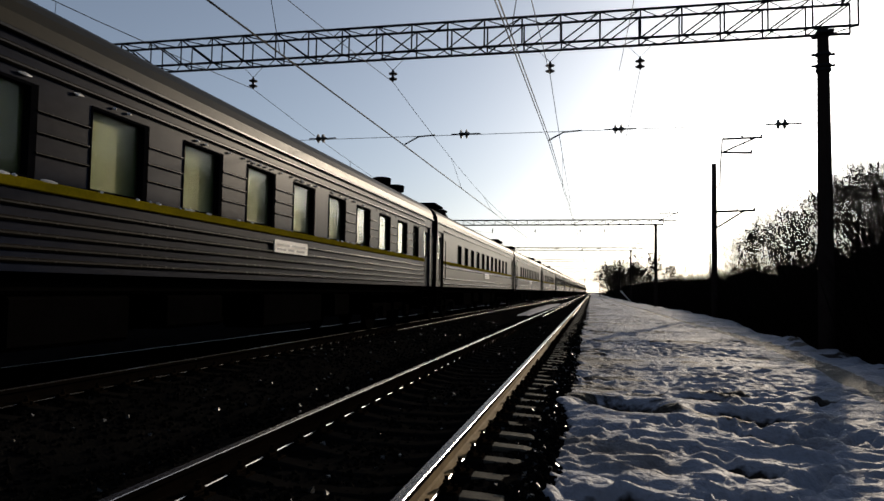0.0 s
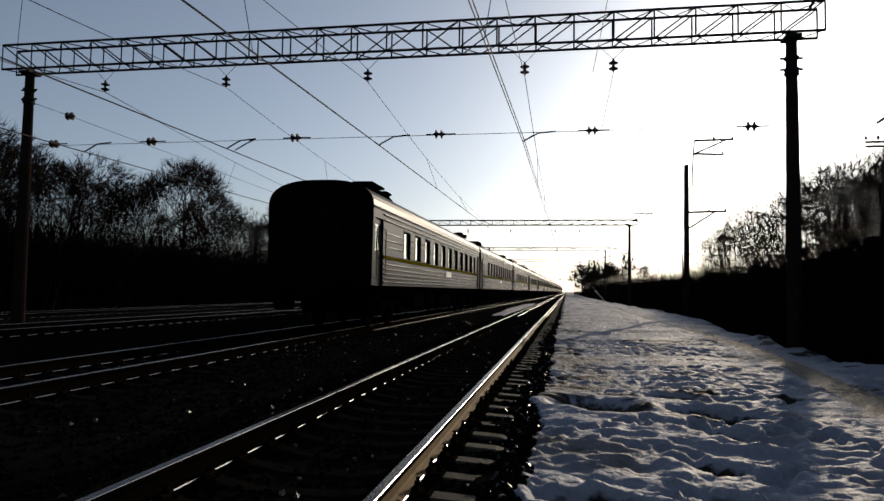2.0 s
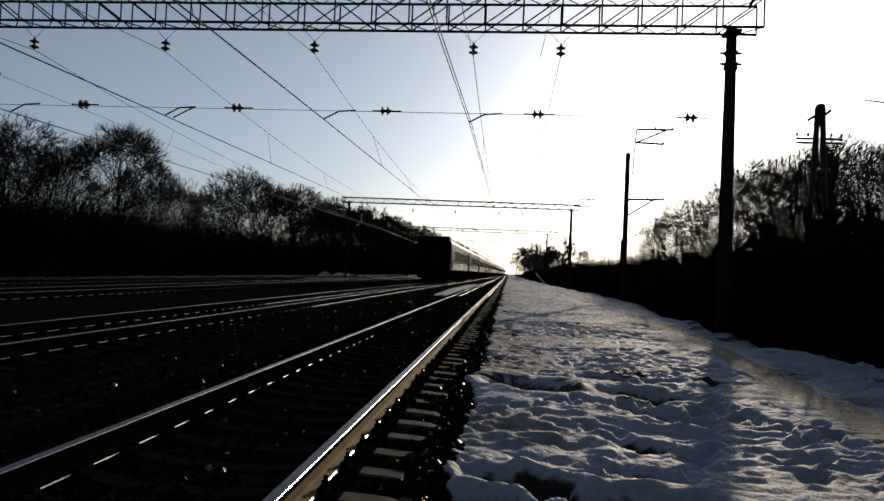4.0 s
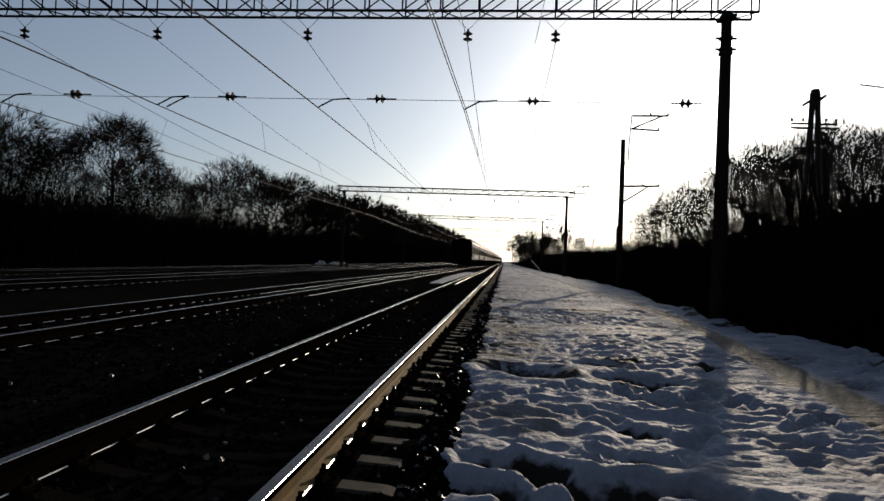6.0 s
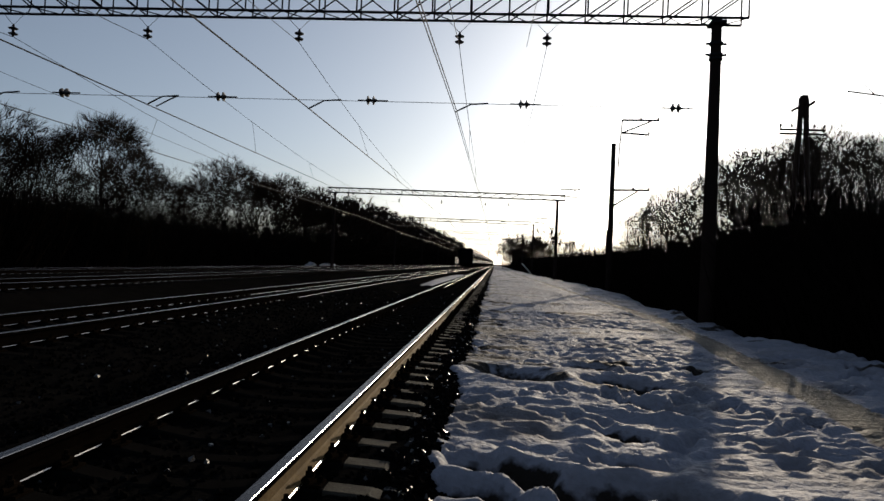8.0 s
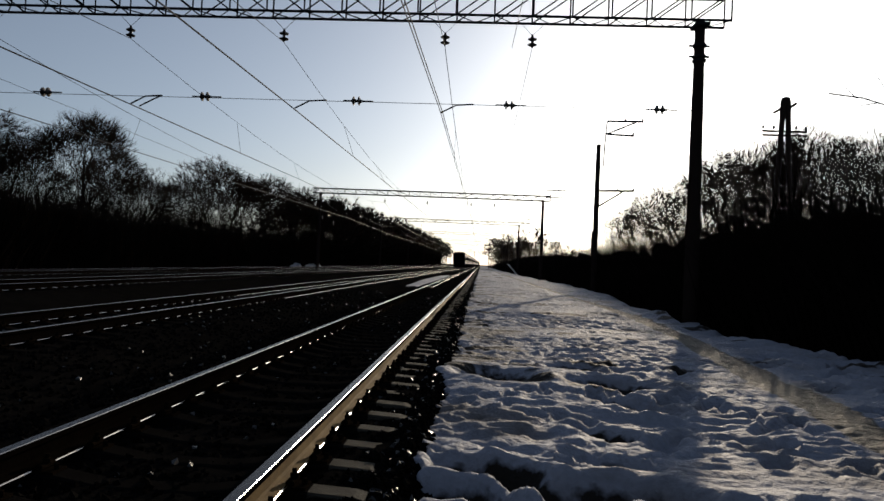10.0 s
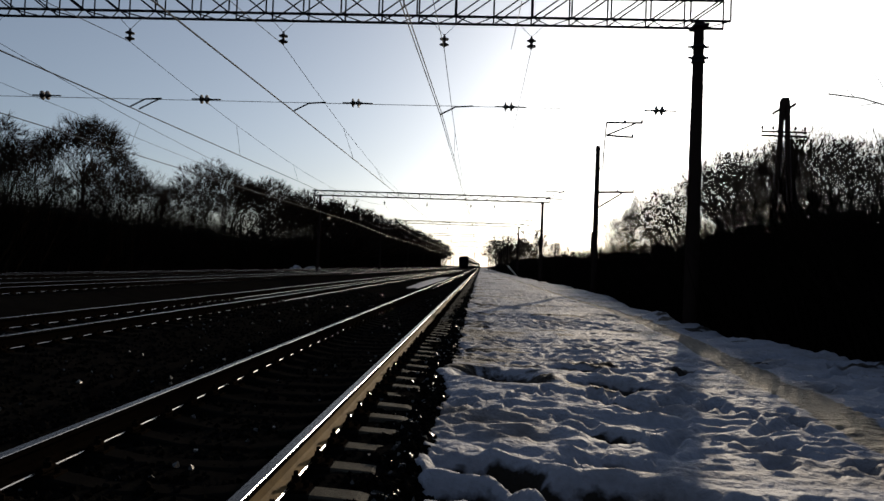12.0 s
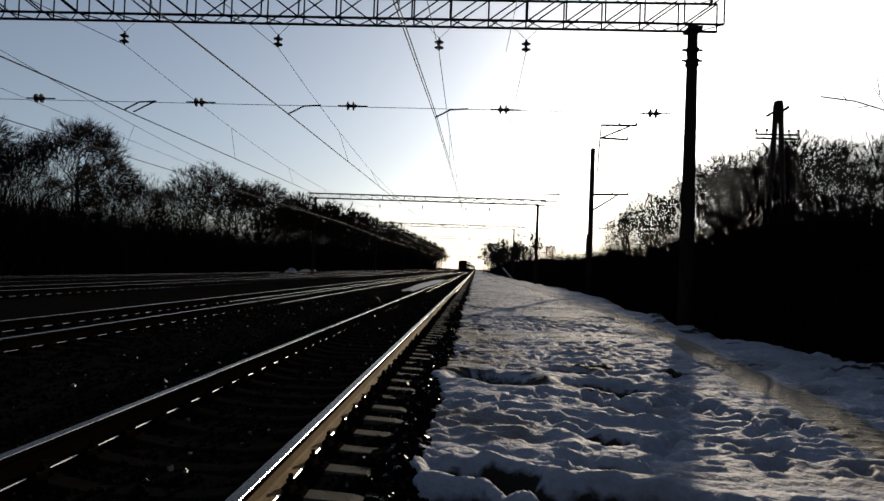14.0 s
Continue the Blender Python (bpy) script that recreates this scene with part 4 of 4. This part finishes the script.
# the wood goes on beside and behind, mostly unseen, added to block sky and reflections
y = -45.0
while y < 32:
    for row in range(2):
        tree(16.5 + 6 * row + R.uniform(0, 3) + max(0, y + 5) * 0.35, y + R.uniform(-2, 2), R.uniform(9.5, 12.5), 4 + R.randrange(3), R.uniform(0, 360), wide=1.25)
    if y < 18:
        tree(-31 - R.uniform(0, 5), y, R.uniform(11, 14), 4 + R.randrange(3), R.uniform(0, 360), wide=1.25)
    y += 5.5
# right-hand side
for x, yy, h, k in [(16.3, 43, 9.6, 2), (18, 46.5, 10.6, 2), (15.6, 47, 8.6, 3), (19, 40, 10.2, 2), (20.5, 44, 11.2, 3), (24, 46, 11.4, 2), (28, 47, 11.6, 3), (22.5, 51, 12.4, 2), (26, 55, 13.2, 1), (18.8, 52, 10.8, 3), (31, 43, 11.2, 2), (33.5, 50, 13.6, 1),
                   (21, 60, 11.6, 3), (25, 64, 12.8, 2), (17.4, 58, 9.8, 2), (33.5, 38, 10.4, 3), (28, 39, 10.0, 2), (17.0, 66, 9.6, 3), (30, 34, 9.0, 3), (37, 45, 12.2, 1), (19.5, 72, 10.4, 2), (16.5, 76, 8.4, 3), (15.0, 68, 7.4, 2), (14.6, 55, 7.2, 3), (14.8, 61, 7.6, 2), (17.2, 39, 8.0, 3), (22.5, 39, 10.0, 2), (25.5, 42, 10.2, 3)]:
    tree(x, yy, h, k, R.uniform(0, 360), wide=1.0)
# a tree that stretches one long bough over the edge of the snow
stray = tree(14.9, 20.6, 8.6, 3, 150, "leafless tree with one long thin bough stretched over the snow", wide=0.5)
bough = Shape().chain([(14.7, 20.5, 4.2), (13.2, 20.3, 5.45), (12.2, 20.1, 5.85), (11.2, 20.0, 6.1), (10.3, 20.0, 6.2)], 0.02, 4)
for p, q in (((12.15, 20.1, 5.87), (11.35, 20.0, 7.0)), ((11.9, 20.1, 6.3), (11.75, 20.0, 6.85)), ((12.4, 20.3, 5.75), (12.0, 20.2, 7.0)), ((11.6, 20.1, 6.0), (10.9, 20.0, 5.85)), ((11.0, 20.0, 6.12), (10.7, 20.0, 6.4))):
    bough.tube(p, q, 0.014, 0.004, 4)
bough = part("bough", bough, TWIG, stray)
bough.matrix_parent_inverse = stray.matrix_basis.inverted()
for x, yy, h, k in [(18.5, 205, 12.0, 4), (14.5, 190, 8.6, 5), (21, 200, 10, 6), (12.6, 212, 9.5, 5), (16, 232, 10, 4), (12, 260, 10, 5), (15, 280, 11, 6), (21, 168, 8.0, 5), (12.5, 240, 9, 6), (11.5, 290, 9.5, 4), (13, 320, 11, 5), (11, 330, 10, 6), (13, 360, 11, 4), (11, 380, 10, 5), (14, 410, 12, 6), (11, 430, 10, 5), (8.8, 300, 14.5, 4), (10.5, 282, 14.5, 5), (13, 262, 13.5, 6), (15, 246, 13.5, 4), (17.5, 232, 15, 5), (11, 318, 14.5, 6), (8.8, 345, 14, 5), (12, 300, 14, 4)]:
    tree(x, yy, h, k, R.uniform(0, 360), wide=1.3)
y = 16.0
while y < 300:
    for row in range(2):
        ex = float(np.interp(y, EDGE_Y, EDGE_X))
        bush(ex + 1.8 + row * 4.5 + R.uniform(0, 3), y, R.uniform(2.6, 4.2), R.randrange(4), R.uniform(0, 360), 1.2)
    y += 2.6 + y * 0.03


# ---------------------------------------------------------------- the train
LENGTH, COACH_PITCH = 23.95, 24.5
FLOOR, SILL, HEAD, EAVE = 1.25, 2.16, 3.08, 3.52
WALL = 1.53


def roof_ring():
    """Half section of the roof: round shoulders, flatter crown."""
    pts = []
    for i in range(17):
        a = math.pi * i / 16
        c, s = math.cos(a), math.sin(a)
        pts.append((1.56 * math.copysign(abs(c) ** 0.75, c), EAVE + 0.72 * abs(s) ** 0.85))
    return pts


def openings(kind):
    """Window openings along the wall: (start, end)."""
    if kind == "ribbed":
        return [(3.86 + 1.75 * i, 4.81 + 1.75 * i) for i in range(10)] + [(21.36, 21.95)]
    return [(4.0 + 1.55 * i, 4.75 + 1.55 * i) for i in range(11)]


def coach_meshes(kind):
    """All the meshes of one kind of coach: part name, mesh, label, parent index."""
    out = []
    sill, head = (SILL, HEAD) if kind == "ribbed" else (2.20, 2.95)
    holes = openings(kind)
    paint = COACH_BLUE if kind == "ribbed" else COACH_SUNLIT
    body = Shape()
    for s in (-1, 1):
        a, b = sorted((s * (WALL - 0.09), s * WALL))
        body.box(a, b, 1.25, LENGTH - 1.25, FLOOR, sill)
        body.box(a, b, 1.25, LENGTH - 1.25, head, EAVE)
        y = 1.25
        for h0, h1 in holes + [(LENGTH - 1.25, 0)]:
            body.box(a, b, y, h0, sill, head)
            y = h1
        for y0, y1 in ((0.0, 0.38), (LENGTH - 0.38, LENGTH)):
            body.box(a, b, y0, y1, FLOOR, EAVE)
        for y0, y1 in ((0.38, 1.25), (LENGTH - 1.25, LENGTH - 0.38)):
            body.box(a, b, y0, y1, 3.22, EAVE)
    ends = [(-WALL, FLOOR), (WALL, FLOOR)] + [(x * 1.003, z + 0.004) for x, z in roof_ring()]
    body.box(-WALL + 0.09, WALL - 0.09, 0.1, LENGTH - 0.1, FLOOR, FLOOR + 0.08)
    out.append(("body", body.mesh("body", paint), "dark blue steel coach body" if kind == "ribbed" else "steel coach body coloured lighter and warmer as sunlit", None))
    for y in (-0.012, LENGTH - 0.078):
        out.append(("end_wall", Shape().prism(ends, y, y + 0.09).mesh("end_wall", COACH_END_SHADE), "end wall coloured near black as shaded", None))
    roof = Shape()
    roof.prism(roof_ring(), 0.0, LENGTH)
    out.append(("roof", roof.mesh("roof", COACH_ROOF, False), "grey rounded roof", None))
    gutter = Shape().box(WALL, WALL + 0.05, 0.0, LENGTH, EAVE - 0.02, EAVE + 0.03, c=0.012)
    out.append(("gutter", gutter.mesh("gutter", COACH_RIB), "", None))
    stripe = Shape().box(WALL, WALL + 0.035, 1.25, LENGTH - 1.25, sill - 0.115, sill - 0.005, c=0.012)
    out.append(("stripe", stripe.mesh("stripe", YELLOW), "yellow painted waist moulding", None))
    rib = Shape().box(WALL, WALL + 0.040, 1.25, LENGTH - 1.25, -0.026, 0.026, c=0.018).mesh("rib", COACH_RIB)
    if kind == "ribbed":
        heights = [1.36, 1.48, 1.61, 1.75, 1.90, 3.22, 3.38]
    else:
        heights = [1.36, 1.55, 1.98, 3.30]
    for z in heights:
        out.append(("rib", rib, "", (0, 0, z)))
    short = Shape().box(WALL, WALL + 0.026, 0.03, 0.77, -0.014, 0.014, c=0.010).mesh("rib", COACH_RIB)
    long = Shape().box(WALL, WALL + 0.026, 1.40, 3.78, -0.014, 0.014, c=0.010).mesh("rib", COACH_RIB)
    if kind == "ribbed":
        for z in (2.42, 2.63, 2.84):
            out.append(("rib", long, "", (0, 0, z)))
            for i, (h0, h1) in enumerate(holes[:-1]):
                if i != 5:
                    out.append(("rib", short, "", (0, h1, z)))
    for h0, h1 in holes:
        for s in (1, -1):
            a, b = sorted((s * (WALL - 0.075), s * (WALL + 0.012)))
            fr = Shape().ring_panel(a, b, (h0 - 0.008, h1 + 0.04, sill, head + 0.012), (h0 + 0.008, h1 - 0.05, sill + 0.02, head - 0.02))
            out.append(("window", fr.mesh("window", RUBBER), "black rubber window frame", None))
            a, b = sorted((s * (WALL - 0.066), s * (WALL - 0.060)))
            pane = Shape().box(a, b, h0 + 0.008, h1 - 0.05, sill + 0.02, head - 0.02)
            out.append(("pane", pane.mesh("pane", GLASS), "", "window"))
            a, b = sorted((s * (WALL - 0.105), s * (WALL - 0.097)))
            cloth = Shape().box(a, b, h0 - 0.05, h1 + 0.05, sill - 0.05, head + 0.05)
            out.append(("curtain", cloth.mesh("curtain", CURTAIN), "pale drawn curtain", "window"))
    rime = Shape()
    rr = random.Random(3)
    for h0, h1 in holes:
        for _ in range(9):
            y = rr.uniform(h0 - 0.3, h1 + 0.3)
            w = rr.uniform(0.02, 0.09)
            z = head + 0.045 + rr.uniform(0, 0.03) if rr.random() < 0.55 else sill + 0.0
            rime.lathe([(0.006, -w), (0.02, 0), (0.006, w)], (WALL + 0.02, y, z), "y", 5)
    if kind == "ribbed":
        out.append(("frost", rime.mesh("frost", ICE), "crusts of frost along the window edges", "stuff"))
    for y in (0.38, LENGTH - 1.25):
        for s in (1, -1):
            a, b = sorted((s * (WALL - 0.10), s * (WALL - 0.06)))
            dr = Shape().ring_panel(a, b, (y, y + 0.87, FLOOR, 3.22), (y + 0.17, y + 0.70, 2.25, 3.05))
            out.append(("door", dr.mesh("door", paint), "blue entrance door with a tall window", None))
            a, b = sorted((s * (WALL - 0.09), s * (WALL - 0.08)))
            out.append(("pane", Shape().box(a, b, y + 0.17, y + 0.70, 2.25, 3.05).mesh("pane", GLASS), "", "door"))
            bars = Shape()
            for z in (2.5, 2.72):
                bars.tube((s * (WALL - 0.03), y + 0.15, z), (s * (WALL - 0.03), y + 0.72, z), 0.012, n=5)
            out.append(("guard_bar", bars.mesh("guard_bar", STEEL), "", "door"))
            for e in (-0.06, 0.93):
                h = Shape().chain([(s * WALL, y + e, 1.45), (s * (WALL + 0.07), y + e, 1.5), (s * (WALL + 0.07), y + e, 2.9), (s * WALL, y + e, 2.95)], 0.017, 6)
                out.append(("handrail", h.mesh("handrail", STEEL), "worn steel handrail", None))
            st = Shape()
            for z in (0.55, 0.85, 1.12):
                st.box(*sorted((s * 1.2, s * 1.5)), y + 0.08, y + 0.8, z, z + 0.03)
            st.box(*sorted((s * 1.2, s * 1.5)), y + 0.05, y + 0.08, 0.5, FLOOR)
            st.box(*sorted((s * 1.2, s * 1.5)), y + 0.8, y + 0.83, 0.5, FLOOR)
            out.append(("step", st.mesh("step", UNDERFRAME), "", None))
    py = 11.8 if kind == "ribbed" else 11.0
    out.append(("route_plate", Shape().box(WALL + 0.03, WALL + 0.05, py, py + 1.4, 1.74, 1.96).mesh("route_plate", PLATE_WHITE), "white enamel route plate", None))
    marks = Shape()
    for z, parts_ in ((1.88, ((0.1, 0.6), (0.7, 1.3))), (1.80, ((0.1, 0.45), (0.55, 0.8), (0.9, 1.25)))):
        for a, b in parts_:
            marks.box(WALL + 0.05, WALL + 0.054, py + a, py + b, z - 0.018, z + 0.018)
    out.append(("lettering", marks.mesh("lettering", INK), "", "route_plate"))
    under = Shape()
    under.box(-1.35, 1.35, 0.2, LENGTH - 0.2, 1.02, FLOOR, c=0.04)
    out.append(("underframe", under.mesh("underframe", UNDERFRAME), "sooty black underframe", None))
    for y0, y1, z0, s in ((6.6, 8.4, 0.45, 1), (9.2, 10.6, 0.55, 1), (12.0, 14.6, 0.42, 1), (15.4, 16.3, 0.5, 1), (7.5, 11.0, 0.45, -1), (12.5, 15.0, 0.5, -1)):
        out.append(("equipment_box", Shape().box(*sorted((s * 0.55, s * 1.32)), y0, y1, z0, 1.02, c=0.05).mesh("equipment_box", UNDERFRAME), "", None))
    for by in (3.4, LENGTH - 3.4):
        bg = Shape()
        for s in (-1, 1):
            bg.box(*sorted((s * 0.98, s * 1.14)), by - 1.85, by + 1.85, 0.48, 0.74, c=0.04)
            for d in (-1.2, 1.2):
                bg.box(*sorted((s * 1.14, s * 1.28)), by + d - 0.16, by + d + 0.16, 0.34, 0.66, c=0.03)
            bg.lathe([(0.12, 0.5), (0.14, 0.7), (0.12, 1.0)], (s * 1.05, by, 0), n=10)
        bg.box(-1.0, 1.0, by - 0.3, by + 0.3, 0.5, 0.95, c=0.05)
        out.append(("bogie", bg.mesh("bogie", UNDERFRAME), "black cast bogie frame", None))
        for d in (-1.2, 1.2):
            ws = Shape()
            for s in (-1, 1):
                ws.lathe([(0.40, -0.065), (0.475, -0.06), (0.475, 0.05), (0.50, 0.055), (0.50, 0.08), (0.2, 0.085)], (s * 0.78, by + d, 0.475), "x", 24)
            ws.tube((-0.8, by + d, 0.475), (0.8, by + d, 0.475), 0.08, n=10)
            out.append(("wheelset", ws.mesh("wheelset", UNDERFRAME), "", "bogie"))
    # gangway bellows, couplers, buffers
    for y0, y1 in ((-0.27, 0.01), (LENGTH - 0.01, LENGTH + 0.27)):
        rings = []
        for i in range(9):
            g = 0.04 * (i % 2)
            yy = y0 + (y1 - y0) * i / 8
            rings.append([(x * (0.62 + g), yy, 2.25 + z * (1.10 + g)) for x, z in ((-0.8, -1), (0.8, -1), (1, -0.85), (1, 0.85), (0.8, 1), (-0.8, 1), (-1, 0.85), (-1, -0.85))])
        bl = Shape().loft(rings)
        out.append(("gangway", bl.mesh("gangway", RUBBER), "black rubber gangway bellows", None))
        out.append(("coupler", Shape().box(-0.16, 0.16, y0, y1, 0.9, 1.2, c=0.05).mesh("coupler", UNDERFRAME), "", None))
    # roof gear at the two ends
    fairing = Shape()
    prof = [(1.1, 3.85), (4.3, 3.85), (4.2, 4.02), (3.3, 4.20), (1.1, 4.24)]
    vs = [(x, y, z) for x in (0.55, 1.14) for y, z in prof]
    fairing.add(vs, [(4, 3, 2, 1, 0), (5, 6, 7, 8, 9)] + [(i, (i + 1) % 5, (i + 1) % 5 + 5, i + 5) for i in range(5)])
    out.append(("roof_fairing", fairing.mesh("roof_fairing", UNDERFRAME), "sooty sloping roof fairing", None))
    for y0, y1, x0, x1, z0, z1 in ((0.9, 2.2, 0.62, 1.28, 4.24, 4.33), (2.8, 3.4, 0.66, 1.2, 4.22, 4.31)):
        out.append(("roof_hatch", Shape().box(x0, x1, y0, y1, z0, z1, c=0.03).mesh("roof_hatch", UNDERFRAME), "flat black roof hatch", None))
        out.append(("hatch_neck", Shape().box(x0 + 0.2, x1 - 0.2, y0 + 0.15, y1 - 0.15, z0 - 0.1, z0).mesh("hatch_neck", UNDERFRAME), "", None))
    for y in (LENGTH - 3.4, LENGTH - 1.9):
        cw = Shape().lathe([(0.13, 3.95), (0.13, 4.24), (0.27, 4.25), (0.29, 4.43), (0.24, 4.46), (0.05, 4.47)], (0.72, y, 0), n=14)
        out.append(("chimney_cowl", cw.mesh("chimney_cowl", UNDERFRAME), "flat sooty chimney cowl", None))
    for y in (7.0, 11.5, 16.0, 20.0):
        out.append(("roof_vent", Shape().lathe([(0.16, 4.15), (0.18, 4.27), (0.05, 4.31)], (0, y, 0), n=10).mesh("roof_vent", COACH_ROOF), "", None))
    return out


def coach(kind, label):
    root = new("railway_coach")
    tagged(root, label, "railway coach", "coaches of the train")
    made, anchor = None, {}
    for name, mesh, lab, where in coach_meshes(kind):
        if where == "stuff":
            tagged(part(name, mesh, None, root, lab), kind="stuff")
        elif isinstance(where, str):
            piece = part(name, mesh, None, anchor[where], lab)
            piece.visible_shadow = name != "pane"
        else:
            anchor[name] = part(name, mesh, None, root, lab, at=where)
    return root


RIBBED = "dark blue ribbed passenger coach with a yellow waist stripe"
SMOOTH = "smooth-sided passenger coach with small windows, coloured as sunlit"
TRAIN = [coach("ribbed", RIBBED), ]
TRAIN.append(copy_thing(TRAIN[0], Matrix()))
TRAIN.append(coach("smooth", SMOOTH))
for i in range(3, 16):
    TRAIN.append(copy_thing(TRAIN[0] if i in (5, 9) else TRAIN[2], Matrix()))


# ---------------------------------------------------------------- track pieces
for i, (cx, top) in enumerate(TRACKS):
    track(i, cx, top, (280, 160, 0, 0)[i], (70, 40, 0, 0)[i], (260, 200, 150, 140)[i])


def motions():
    """The train leaves at 22 m/s and slows a little on its way."""
    way = [(0, -24.35), (1, -2.35), (2, 19.65), (3, 41.4), (3.5, 52.2), (5, 83.6), (6, 103.8), (7, 123.6), (8, 143.1), (10.5, 191), (12, 219.8), (14, 258)]
    for i, c in enumerate(TRAIN):
        rows = []
        for t, y in way:
            y += i * COACH_PITCH
            turn = math.atan2(drift(y + LENGTH) - drift(y), LENGTH)
            rows.append((t, pose(TRACKS[1][0] + drift(y), y, TRACKS[1][1], 0, 0, -math.degrees(turn))))
        walk(c, rows)


motions()
